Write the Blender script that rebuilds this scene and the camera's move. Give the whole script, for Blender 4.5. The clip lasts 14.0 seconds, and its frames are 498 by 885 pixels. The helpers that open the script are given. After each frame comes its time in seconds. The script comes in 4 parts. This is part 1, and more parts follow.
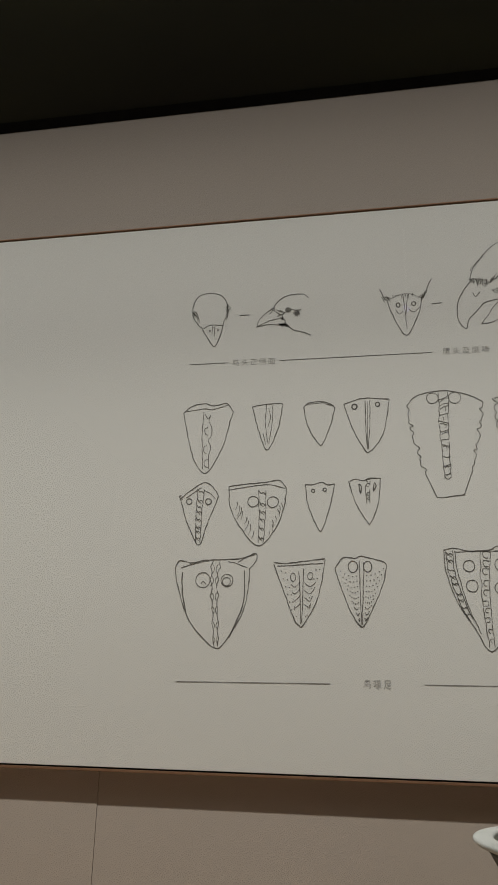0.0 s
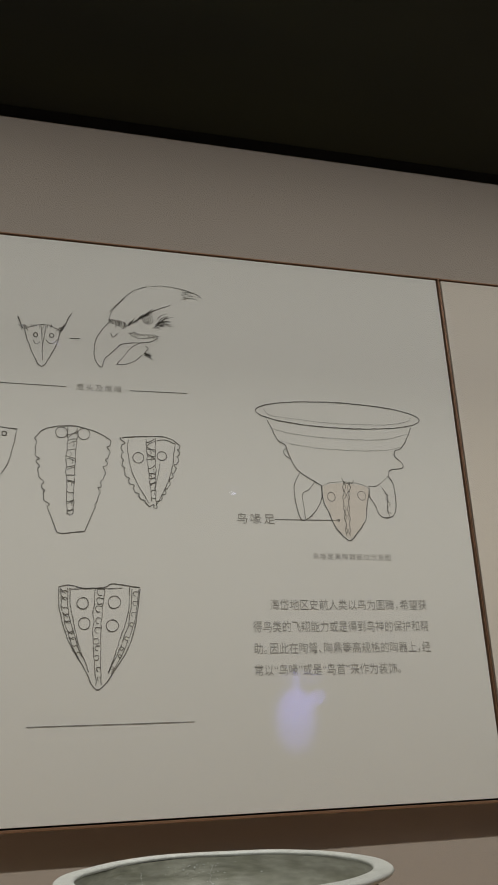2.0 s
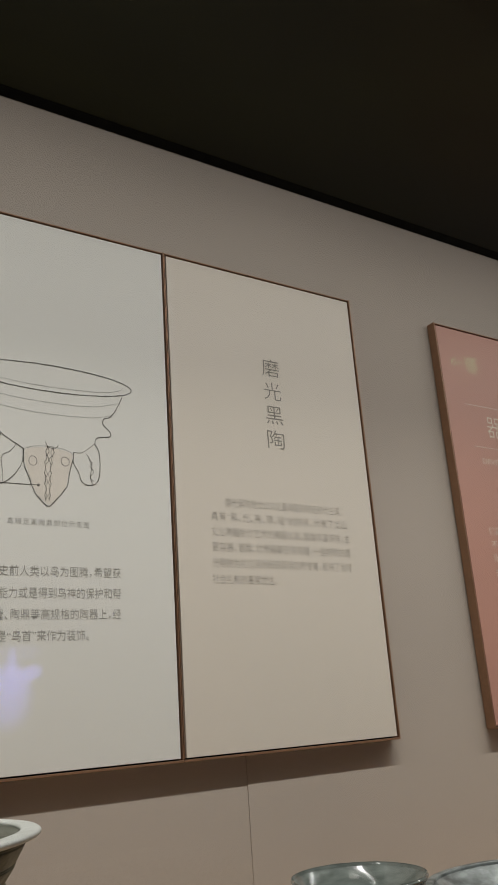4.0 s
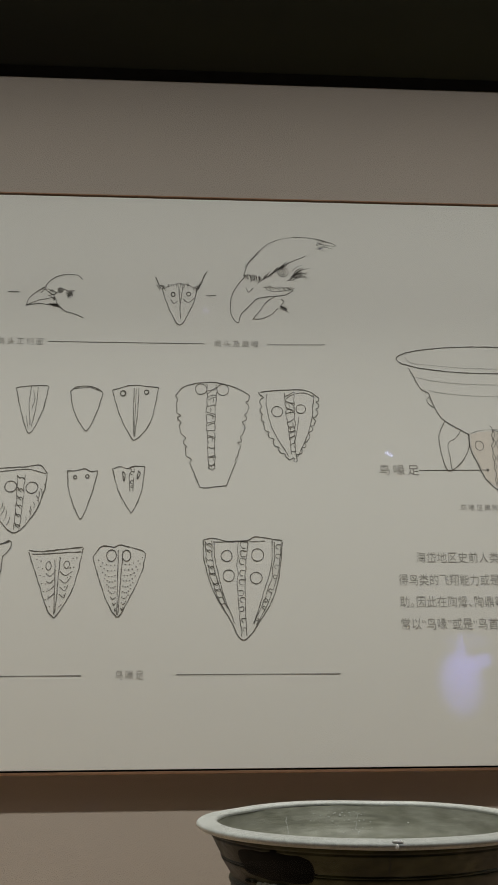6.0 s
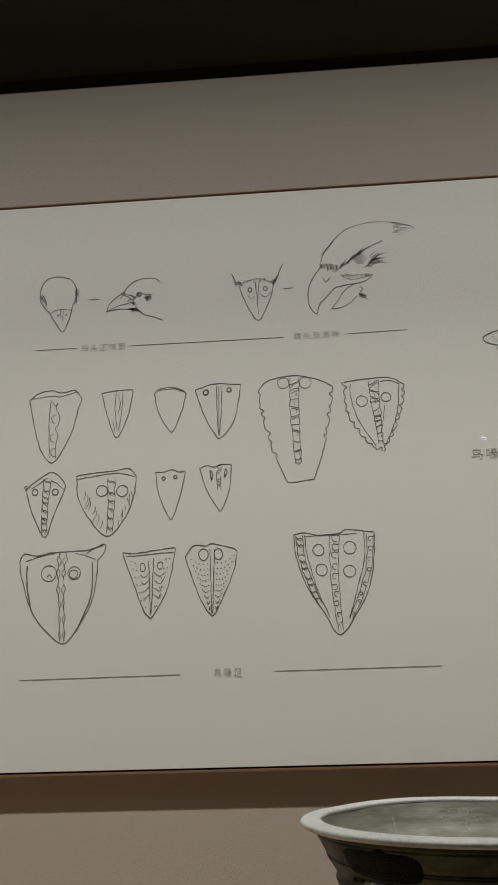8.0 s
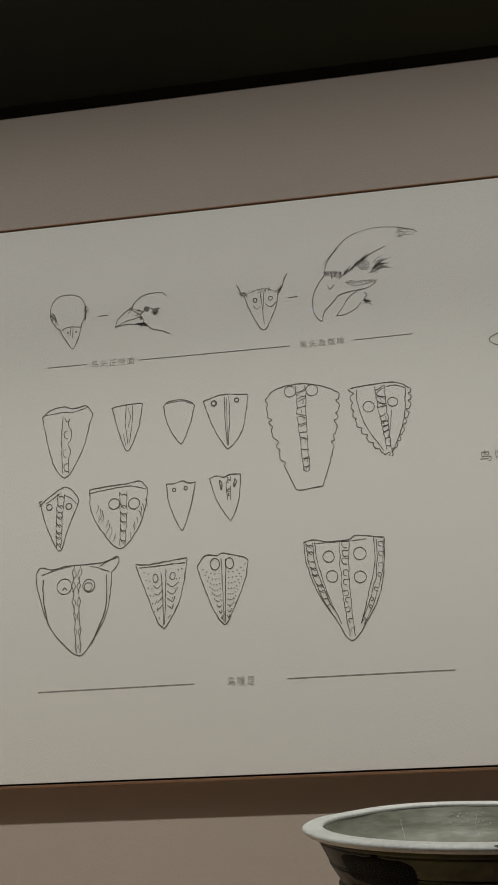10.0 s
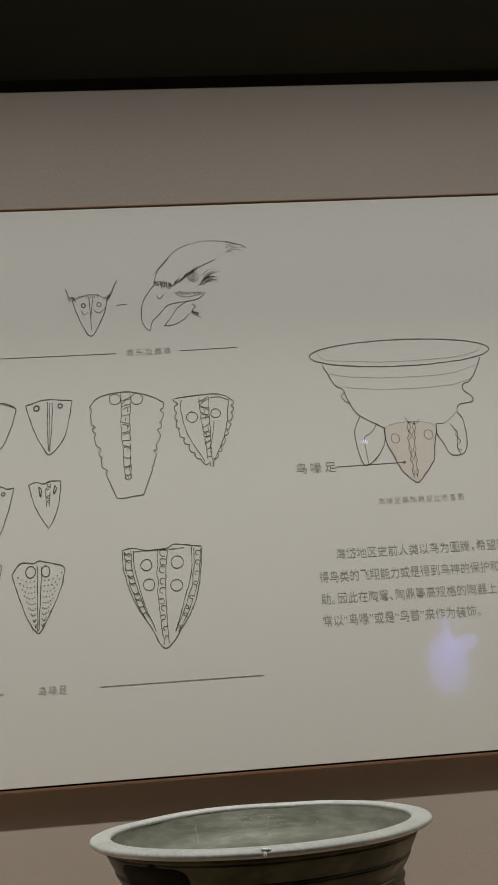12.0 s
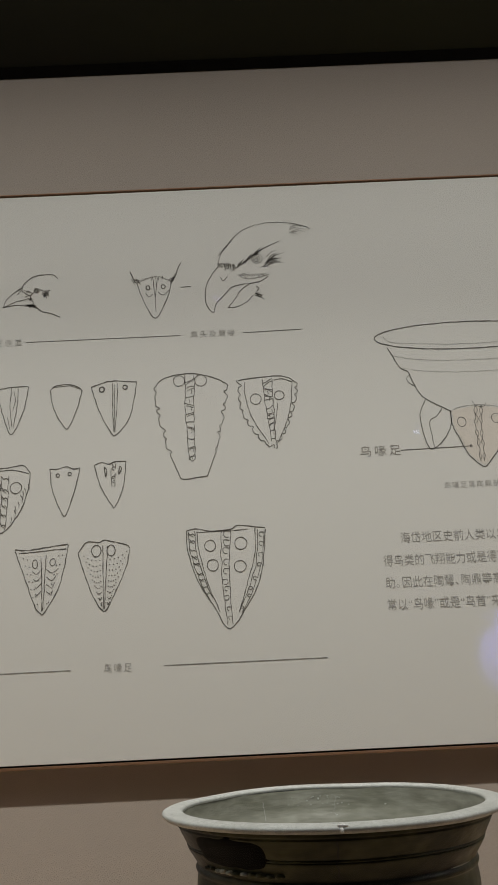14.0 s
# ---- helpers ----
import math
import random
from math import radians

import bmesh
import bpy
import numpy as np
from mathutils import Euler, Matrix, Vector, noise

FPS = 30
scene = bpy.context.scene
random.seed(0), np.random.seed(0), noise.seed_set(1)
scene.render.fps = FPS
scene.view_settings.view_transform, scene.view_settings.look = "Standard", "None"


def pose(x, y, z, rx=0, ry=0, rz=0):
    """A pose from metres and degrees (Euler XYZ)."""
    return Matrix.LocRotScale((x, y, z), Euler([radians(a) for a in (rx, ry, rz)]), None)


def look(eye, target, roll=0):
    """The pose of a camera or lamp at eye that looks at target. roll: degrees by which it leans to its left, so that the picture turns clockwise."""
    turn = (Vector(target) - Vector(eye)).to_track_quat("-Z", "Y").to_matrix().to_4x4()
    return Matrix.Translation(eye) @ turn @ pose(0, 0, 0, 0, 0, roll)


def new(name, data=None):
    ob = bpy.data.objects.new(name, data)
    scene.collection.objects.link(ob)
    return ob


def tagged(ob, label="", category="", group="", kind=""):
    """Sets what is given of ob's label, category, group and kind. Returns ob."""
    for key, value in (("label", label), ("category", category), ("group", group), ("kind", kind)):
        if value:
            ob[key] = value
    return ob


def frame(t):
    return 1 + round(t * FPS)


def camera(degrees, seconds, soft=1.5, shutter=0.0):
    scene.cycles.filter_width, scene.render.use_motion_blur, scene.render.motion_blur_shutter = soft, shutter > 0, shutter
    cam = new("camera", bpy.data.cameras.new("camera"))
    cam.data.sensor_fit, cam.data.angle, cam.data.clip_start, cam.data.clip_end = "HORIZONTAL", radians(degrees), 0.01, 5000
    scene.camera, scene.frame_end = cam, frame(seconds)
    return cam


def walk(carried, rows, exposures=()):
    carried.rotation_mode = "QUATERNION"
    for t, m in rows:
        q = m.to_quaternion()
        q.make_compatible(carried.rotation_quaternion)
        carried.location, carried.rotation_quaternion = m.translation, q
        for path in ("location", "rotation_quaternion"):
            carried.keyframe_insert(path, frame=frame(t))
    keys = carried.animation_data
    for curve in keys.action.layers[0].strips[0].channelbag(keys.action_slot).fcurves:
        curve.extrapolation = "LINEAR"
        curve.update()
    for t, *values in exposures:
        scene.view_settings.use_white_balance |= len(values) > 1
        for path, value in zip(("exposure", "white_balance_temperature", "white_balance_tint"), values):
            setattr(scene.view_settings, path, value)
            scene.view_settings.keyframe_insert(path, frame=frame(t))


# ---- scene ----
cam = camera(33.8, 14.0, soft=1.4, shutter=0.06)
PATH = [
    (0, (-0.928, -1.559, 1.46), (-1.289, 0.309, 2.077), 1.4),
    (0.5, (-0.94, -1.56, 1.483), (-1.241, 0.296, 2.164), 1.2),
    (1, (-0.946, -1.547, 1.473), (-1.123, 0.313, 2.187), 0.9),
    (1.5, (-0.936, -1.527, 1.456), (-0.847, 0.336, 2.176), -0.8),
    (1.9, (-0.896, -1.538, 1.457), (-0.491, 0.289, 2.162), -2.2),
    (2, (-0.891, -1.541, 1.458), (-0.409, 0.27, 2.157), -2.4),
    (2.5, (-0.868, -1.556, 1.452), (-0.197, 0.198, 2.138), -3.4),
    (3, (-0.862, -1.56, 1.45), (-0.142, 0.181, 2.123), -3.9),
    (3.5, (-0.839, -1.562, 1.444), (-0.055, 0.155, 2.107), -4.2),
    (4, (-0.816, -1.556, 1.438), (0.237, 0.03, 2.052), -4.1),
    (4.2, (-0.789, -1.552, 1.434), (0.306, 0.008, 2.04), -3.6),
    (4.75, (-0.785, -1.546, 1.432), (0.345, -0.002, 2.036), -3.4),
    (5.5, (-0.82, -1.528, 1.437), (-0.27, 0.26, 2.06), -2.2),
    (6.3, (-0.858, -1.512, 1.443), (-0.909, 0.388, 2.066), -0.4),
    (6.5, (-0.855, -1.507, 1.445), (-0.944, 0.393, 2.062), -0.9),
    (7, (-0.863, -1.504, 1.448), (-0.957, 0.4, 2.053), -1.1),
    (9.5, (-0.788, -1.511, 1.438), (-0.973, 0.373, 2.082), -2.7),
    (10, (-0.784, -1.514, 1.444), (-0.988, 0.372, 2.08), -2.7),
    (10.5, (-0.777, -1.506, 1.438), (-0.889, 0.382, 2.087), -3.3),
    (11, (-0.724, -1.519, 1.447), (-0.629, 0.378, 2.075), -4.4),
    (11.5, (-0.725, -1.521, 1.442), (-0.576, 0.371, 2.072), -4.7),
    (12, (-0.709, -1.534, 1.455), (-0.575, 0.366, 2.067), -4.3),
    (12.5, (-0.713, -1.528, 1.451), (-0.577, 0.37, 2.066), -4.0),
    (13, (-0.735, -1.522, 1.442), (-0.59, 0.376, 2.056), -4.0),
    (13.5, (-0.752, -1.527, 1.443), (-0.619, 0.378, 2.036), -3.3),
    (14, (-0.741, -1.524, 1.443), (-0.724, 0.385, 2.039), -2.8),
]
EXPOSURES = [(0, -0.04, 6500, 9.5), (0.7, 0.0, 6500, 9.5), (2, 0.0, 6550, 9.5), (3.3, 0.0, 6550, 9.5), (4.1, 0.28, 6450, 10), (5.0, 0.28, 6450, 10),
             (6.2, 0.0, 6500, 7.5), (6.6, 0.0, 6500, 8.5), (7.5, 0.0, 6500, 9.5), (9.3, 0.0, 6500, 10), (14, 0.0, 6500, 10)]
walk(cam, [(t, look(eye, target, roll)) for t, eye, target, roll in PATH], EXPOSURES)

# ---- world and light ----
world = bpy.data.worlds.new("gallery_dark")
world.use_nodes = True
scene.world = world
world.node_tree.nodes["Background"].inputs[0].default_value = (0.9, 0.85, 0.8, 1)
world.node_tree.nodes["Background"].inputs[1].default_value = 0.02

WASH_POWER, STRIP_POWER = 38.8, 13.8
LAMP_Y, LAMP_Z = -0.80, 2.80


def area_lamp(name, m, sx, sy, watts, colour, spread=180):
    data = bpy.data.lights.new(name, "AREA")
    data.shape, data.size, data.size_y, data.energy, data.color = "RECTANGLE", sx, sy, watts, colour
    data.spread = radians(spread)
    ob = new(name, data)
    ob.matrix_world = m
    return ob


WARM = (1.0, 0.985, 0.925)
area_lamp("case_wash_lamp", look((0.675, LAMP_Y, LAMP_Z), (0.675, LAMP_Y + 0.44, 1.3)), 10.17, 0.03, WASH_POWER, WARM)
area_lamp("case_strip_lamp", look((0.7, LAMP_Y, LAMP_Z - 0.004), (0.7, 0.0, 1.15)), 10.2, 0.03, STRIP_POWER, WARM, 60)
# Added unseen fill light, set high enough that the glass doesn't mirror it.
area_lamp("room_fill_lamp", pose(-0.6, -2.2, 4.3), 0.8, 0.8, 5.0, (1.0, 0.95, 0.85))


# ---- materials ----
def mat(name, colour, rough=0.6, metal=0.0, grain=0.0, grain_scale=60.0, stain_or_glow=0.0, stain_or_glow_scale=4.0, stain_or_glow_colour=None,
        bump=0.0, bump_scale=200.0, coat=0.0, per_object=0.0, spec=0.5, turned=1.0, along=1.0):
    m = bpy.data.materials.new(name)
    m.use_nodes = True
    nt = m.node_tree
    n, l = nt.nodes, nt.links
    b = n["Principled BSDF"]
    b.inputs["Roughness"].default_value, b.inputs["Metallic"].default_value = rough, metal
    b.inputs["Coat Weight"].default_value = coat
    b.inputs["Coat Roughness"].default_value = 0.12
    b.inputs["Specular IOR Level"].default_value = spec
    tc, co = n.new("ShaderNodeTexCoord"), n.new("ShaderNodeMapping")
    co.inputs["Scale"].default_value = (along, 1, turned)
    l.new(tc.outputs["Object"], co.inputs["Vector"])
    base = n.new("ShaderNodeRGB")
    base.outputs[0].default_value = (*colour, 1)
    out = base.outputs[0]

    def noise_fac(scale, detail=5.0, lo=0.35, hi=0.65):
        t = n.new("ShaderNodeTexNoise")
        t.inputs["Scale"].default_value, t.inputs["Detail"].default_value = scale, detail
        l.new(co.outputs[0], t.inputs["Vector"])
        r = n.new("ShaderNodeMapRange")
        r.inputs[1].default_value, r.inputs[2].default_value = lo, hi
        l.new(t.outputs["Fac"], r.inputs[0])
        return r.outputs[0]

    def blend(a, colour_b, fac, amount, multiply=False):
        k = n.new("ShaderNodeMath")
        k.operation = "MULTIPLY"
        k.inputs[1].default_value = amount
        l.new(fac, k.inputs[0])
        x = n.new("ShaderNodeMix")
        x.data_type = "RGBA"
        x.blend_type = "MULTIPLY" if multiply else "MIX"
        l.new(k.outputs[0], x.inputs[0])
        l.new(a, x.inputs[6])
        x.inputs[7].default_value = (*colour_b, 1)
        return x.outputs[2]

    if stain_or_glow:
        out = blend(out, stain_or_glow_colour or tuple(c * 0.6 for c in colour), noise_fac(stain_or_glow_scale), stain_or_glow)
    if grain:
        out = blend(out, (0.5, 0.5, 0.48), noise_fac(grain_scale), grain, True)
        rg = n.new("ShaderNodeMapRange")
        rg.inputs[3].default_value, rg.inputs[4].default_value = max(rough - 0.07, 0.02), min(rough + 0.1, 1)
        l.new(noise_fac(grain_scale * 0.4), rg.inputs[0])
        l.new(rg.outputs[0], b.inputs["Roughness"])
    if per_object:
        oi = n.new("ShaderNodeObjectInfo")
        out = blend(out, tuple(c * 0.7 for c in colour), oi.outputs["Random"], per_object)
    l.new(out, b.inputs["Base Color"])
    if bump:
        t = n.new("ShaderNodeTexNoise")
        t.inputs["Scale"].default_value, t.inputs["Detail"].default_value = bump_scale, 6.0
        l.new(co.outputs[0], t.inputs["Vector"])
        u = n.new("ShaderNodeBump")
        u.inputs["Strength"].default_value, u.inputs["Distance"].default_value = bump, 0.002
        l.new(t.outputs["Fac"], u.inputs["Height"])
        l.new(u.outputs[0], b.inputs["Normal"])
    return m


WALL = mat("taupe_wall_fabric", (0.445, 0.385, 0.33), 0.85, grain=0.12, grain_scale=300, stain_or_glow=0.12, stain_or_glow_scale=1.6, bump=0.15, bump_scale=500, per_object=0.05)
# Olive patches put a greenish glow of light into the soffit's colour.
SOFFIT = mat("black_soffit_glow_tint", (0.006, 0.006, 0.004), 0.5, stain_or_glow=1.0, stain_or_glow_scale=1.3, stain_or_glow_colour=(0.021, 0.023, 0.008), spec=0.2, along=0.5)
# Near-black colour carries the darkness of the groove along the wall top.
GROOVE_BLACK = mat("black_groove_shade", (0.003, 0.003, 0.0025), 0.7, grain=0.2, spec=0.1)
FACE_GREY = mat("matt_white_print_board", (0.70, 0.688, 0.64), 0.5, grain=0.04, grain_scale=400, stain_or_glow=0.08, stain_or_glow_scale=2.0, stain_or_glow_colour=(0.66, 0.64, 0.60), bump=0.04, bump_scale=900)
FACE_CREAM = mat("cream_print_board", (0.66, 0.60, 0.52), 0.5, grain=0.05, grain_scale=400, stain_or_glow=0.12, stain_or_glow_scale=3.0, stain_or_glow_colour=(0.6, 0.54, 0.45), bump=0.04, bump_scale=900)
FACE_RED = mat("salmon_print_board", (0.50, 0.265, 0.205), 0.5, grain=0.05, grain_scale=400, stain_or_glow=0.15, stain_or_glow_scale=3.0, bump=0.04, bump_scale=900)
FRAME = mat("brown_anodised_frame", (0.30, 0.165, 0.095), 0.42, 0.35, grain=0.25, grain_scale=120, stain_or_glow=0.2, stain_or_glow_scale=5)
GAP = mat("black_gap_backing", (0.01, 0.008, 0.007), 0.8, grain=0.2)
INK = mat("dark_grey_ink", (0.125, 0.115, 0.098), 0.7, grain=0.3, grain_scale=150)
INK_TEXT = mat("grey_text_ink", (0.34, 0.325, 0.295), 0.7, grain=0.3, grain_scale=150)
INK_PALE = mat("pale_grey_ink", (0.50, 0.46, 0.405), 0.7, grain=0.3, grain_scale=150)
INK_TITLE = mat("soft_dark_ink", (0.26, 0.24, 0.21), 0.7, grain=0.3, grain_scale=150)
INK_TAN = mat("tan_tint_ink", (0.69, 0.635, 0.56), 0.6, grain=0.1, grain_scale=80)
INK_CREAM = mat("cream_ink", (0.72, 0.64, 0.52), 0.6, grain=0.1, grain_scale=80)
DECK = mat("brown_case_deck", (0.60, 0.43, 0.28), 0.7, grain=0.15, grain_scale=200, stain_or_glow=0.1, bump=0.1)
FLOOR = mat("dark_gallery_floor", (0.07, 0.065, 0.06), 0.35, grain=0.3, grain_scale=30, stain_or_glow=0.3, stain_or_glow_scale=1.0)
ROOM = mat("dark_gallery_paint", (0.05, 0.047, 0.043), 0.8, grain=0.2, grain_scale=100, stain_or_glow=0.2, stain_or_glow_scale=1.0)
RIM = mat("pale_grey_worn_pottery", (0.66, 0.68, 0.655), 0.4, grain=0.35, grain_scale=220, stain_or_glow=0.5, stain_or_glow_scale=22, stain_or_glow_colour=(0.46, 0.475, 0.44), bump=0.25, bump_scale=220)
INSIDE = mat("grey_green_pottery", (0.40, 0.405, 0.345), 0.42, grain=0.6, grain_scale=40, stain_or_glow=0.8, stain_or_glow_scale=9, stain_or_glow_colour=(0.17, 0.175, 0.12), bump=0.3, bump_scale=60, turned=4.0)
BODY = mat("olive_brown_pottery", (0.135, 0.135, 0.065), 0.42, grain=0.85, grain_scale=60, stain_or_glow=1.0, stain_or_glow_scale=9, stain_or_glow_colour=(0.016, 0.016, 0.011), bump=0.6, bump_scale=60, turned=1.8, spec=0.25)
LOWER = mat("blackened_pottery", (0.12, 0.12, 0.06), 0.46, grain=0.6, grain_scale=24, stain_or_glow=1.0, stain_or_glow_scale=9, stain_or_glow_colour=(0.014, 0.013, 0.010), bump=0.6, bump_scale=40, turned=1.6, spec=0.25)
# Near-black colour holds the shade of the hollow below the basin's lip.
HOLLOW_BLACK = mat("dark_hollow_black", (0.006, 0.0055, 0.005), 0.8, grain=0.4, grain_scale=60, bump=0.4, bump_scale=90, spec=0.2)
CRACK = mat("dark_repair_line", (0.045, 0.04, 0.03), 0.6, grain=0.4, grain_scale=90, bump=0.4, bump_scale=90)
KNOB = mat("pale_encrusted_pottery", (0.70, 0.69, 0.58), 0.7, grain=0.5, grain_scale=160, stain_or_glow=0.5, stain_or_glow_scale=60, stain_or_glow_colour=(0.12, 0.11, 0.07), bump=0.6, bump_scale=140)
WAX = mat("white_wax_glint", (0.92, 0.92, 0.9), 0.12, grain=0.05, grain_scale=300)
BRONZE = mat("grey_blue_worn_metal", (0.34, 0.375, 0.37), 0.36, 0.2, grain=0.8, grain_scale=50, stain_or_glow=0.85, stain_or_glow_scale=20, stain_or_glow_colour=(0.10, 0.112, 0.108), bump=0.35, bump_scale=70, turned=2.0)
GLAZE = mat("pale_green_glaze", (0.24, 0.27, 0.25), 0.07, grain=0.6, grain_scale=34, stain_or_glow=0.6, stain_or_glow_scale=14, stain_or_glow_colour=(0.12, 0.14, 0.125), coat=0.6, bump=0.15, bump_scale=50, turned=3.0)


def glow(name, colour, strength):
    m = bpy.data.materials.new(name)
    m.use_nodes = True
    b = m.node_tree.nodes["Principled BSDF"]
    b.inputs["Base Color"].default_value = (0.02, 0.02, 0.02, 1)
    b.inputs["Emission Color"].default_value = (*colour, 1)
    b.inputs["Emission Strength"].default_value = strength
    return m


def pane_glass(name):
    m = bpy.data.materials.new(name)
    m.use_nodes = True
    nt = m.node_tree
    n, l = nt.nodes, nt.links
    n.remove(n["Principled BSDF"])
    clear, gloss, mix, lw, power, gain = (n.new("ShaderNode" + k) for k in ("BsdfTransparent", "BsdfGlossy", "MixShader", "LayerWeight", "Math", "Math"))
    gloss.inputs["Roughness"].default_value = 0.0
    lw.inputs["Blend"].default_value = 0.5
    power.operation, gain.operation = "POWER", "MULTIPLY_ADD"
    power.inputs[1].default_value = 5.0
    gain.inputs[1].default_value, gain.inputs[2].default_value = 0.8, 0.02
    l.new(lw.outputs["Facing"], power.inputs[0])
    l.new(power.outputs[0], gain.inputs[0])
    l.new(gain.outputs[0], mix.inputs[0])
    l.new(clear.outputs[0], mix.inputs[1])
    l.new(gloss.outputs[0], mix.inputs[2])
    l.new(mix.outputs[0], n["Material Output"].inputs[0])
    return m


CASE_GLASS = pane_glass("clear_case_glass")


# ---- building helpers ----
def mesh_of(name, bm):
    data = bpy.data.meshes.new(name)
    bmesh.ops.recalc_face_normals(bm, faces=bm.faces)
    bm.to_mesh(data)
    bm.free()
    return data


def thing(name, bm, material, label="", category="", group="", kind=""):
    data = mesh_of(name, bm) if bm else None
    if data:
        data.materials.append(material)
    return tagged(new(name, data), label, category, group, kind)


def part(name, bm, material, parent, label=""):
    data = mesh_of(name, bm)
    data.materials.append(material)
    ob = new(name, data)
    ob.parent = parent
    if label:
        ob["label"] = label
    return ob


def add_box(bm, lo, hi, bevel=0.0):
    r = bmesh.ops.create_cube(bm, size=1.0)
    size = [b - a for a, b in zip(lo, hi)]
    mid = [(a + b) / 2 for a, b in zip(lo, hi)]
    for v in r["verts"]:
        v.co = Vector([v.co[i] * size[i] + mid[i] for i in range(3)])
    if bevel:
        edges = list({e for v in r["verts"] for e in v.link_edges})
        bmesh.ops.bevel(bm, geom=edges, offset=bevel, segments=2, profile=0.6, affect="EDGES")
    return bm


def box(lo, hi, bevel=0.0):
    return add_box(bmesh.new(), lo, hi, bevel)


def smooth(ob):
    for p in ob.data.polygons:
        p.use_smooth = True
    return ob


def lathe(profile, segments=128, wobble=0.0, seed=0.0):
    """A ring of quads round z for each pair of (radius, height) in the profile."""
    bm = bmesh.new()
    rings = []
    for r, z in profile:
        ring = []
        for k in range(segments):
            a = 2 * math.pi * k / segments
            w = wobble * noise.noise(Vector((math.cos(a) * 2 + seed, math.sin(a) * 2, z * 12)))
            ring.append(bm.verts.new(((r + w) * math.cos(a), (r + w) * math.sin(a), z + 0.6 * w)))
        rings.append(ring)
    for a, b in zip(rings, rings[1:]):
        for k in range(segments):
            bm.faces.new((a[k], a[(k + 1) % segments], b[(k + 1) % segments], b[k]))
    return bm


# ---- setting ----
WALL_Y, SOFFIT_Z, DECK_Z, GLASS_Y, STAND_Z = 0.03, 2.833, 0.92, -0.95, 1.06
LEFT_END, RIGHT_END = -4.4, 6.4
wall = thing("wall_north", box((LEFT_END, WALL_Y + 0.02, 0), (RIGHT_END, WALL_Y + 0.15, 3.0)), WALL, "taupe display-case back wall of fabric boards", "wall", kind="structure")
SEAM, BOARD = 0.172, 1.68
for k in range(-3, 4):
    x0, x1 = max(SEAM + k * BOARD, LEFT_END), min(SEAM + (k + 1) * BOARD, RIGHT_END)
    recess = 0.0 if k % 2 == 0 else 0.0014
    if x1 - x0 > 0.05:
        part("wall_board", box((x0 + 0.0003, WALL_Y + recess, DECK_Z), (x1 - 0.0003, WALL_Y + 0.02, 1.42)), WALL, wall)
part("upper_board", box((LEFT_END, WALL_Y, 1.42), (RIGHT_END, WALL_Y + 0.02, SOFFIT_Z)), WALL, wall)
soffit = thing("ceiling", box((LEFT_END, GLASS_Y - 0.02, SOFFIT_Z), (RIGHT_END, WALL_Y + 0.15, SOFFIT_Z + 0.12)), SOFFIT, "matt black ceiling of the display case with painted olive glow", "ceiling", kind="structure")
# Flat black strip stands in for the dark recess groove; no groove is cut.
thing("trim", box((LEFT_END, WALL_Y - 0.036, SOFFIT_Z - 0.002), (RIGHT_END, WALL_Y - 0.003, SOFFIT_Z)), GROOVE_BLACK, "flat black strip for the dark groove where wall meets ceiling", "trim", kind="structure")
thing("case_deck", box((LEFT_END, GLASS_Y - 0.02, DECK_Z - 0.05), (RIGHT_END, WALL_Y, DECK_Z), 0.004), DECK, "brown board deck of the display case", "display deck", kind="structure")
thing("case_plinth", box((LEFT_END, GLASS_Y, 0), (RIGHT_END, GLASS_Y + 0.04, DECK_Z - 0.05)), ROOM, "dark front below the display case", "plinth", kind="structure")
thing("case_fascia", box((LEFT_END, GLASS_Y - 0.02, SOFFIT_Z + 0.12), (RIGHT_END, GLASS_Y + 0.06, 4.4)), ROOM, "dark fascia above the display case", "wall", kind="structure")
glass = thing("window_1", box((LEFT_END, GLASS_Y, DECK_Z), (RIGHT_END, GLASS_Y + 0.008, SOFFIT_Z)), CASE_GLASS, "clear glass front of the display case", "glass", kind="structure")
glass.visible_shadow = False
thing("wall_west", box((LEFT_END - 0.1, -9.7, 0), (LEFT_END, WALL_Y + 0.15, 4.4)), ROOM, "dark painted gallery wall", "wall", kind="structure")
thing("wall_east", box((RIGHT_END, -9.7, 0), (RIGHT_END + 0.1, WALL_Y + 0.15, 4.4)), ROOM, "dark painted gallery wall", "wall", kind="structure")
thing("wall_south", box((LEFT_END - 0.1, -9.8, 0), (RIGHT_END + 0.1, -9.7, 4.4)), ROOM, "dark painted gallery wall", "wall", kind="structure")
thing("floor", box((LEFT_END - 0.1, -9.8, -0.1), (RIGHT_END + 0.1, GLASS_Y, 0)), FLOOR, "dark polished gallery floor", "floor", kind="structure")
thing("gallery_ceiling", box((LEFT_END - 0.1, -9.8, 4.4), (RIGHT_END + 0.1, WALL_Y + 0.15, 4.5)), ROOM, "dark gallery ceiling", "ceiling", kind="structure")


# ---- information boards ----
TOP, BOTTOM, LIP, GAP_W, GAP_LOW = 2.4945, 1.35, 0.0035, 0.0045, 0.003


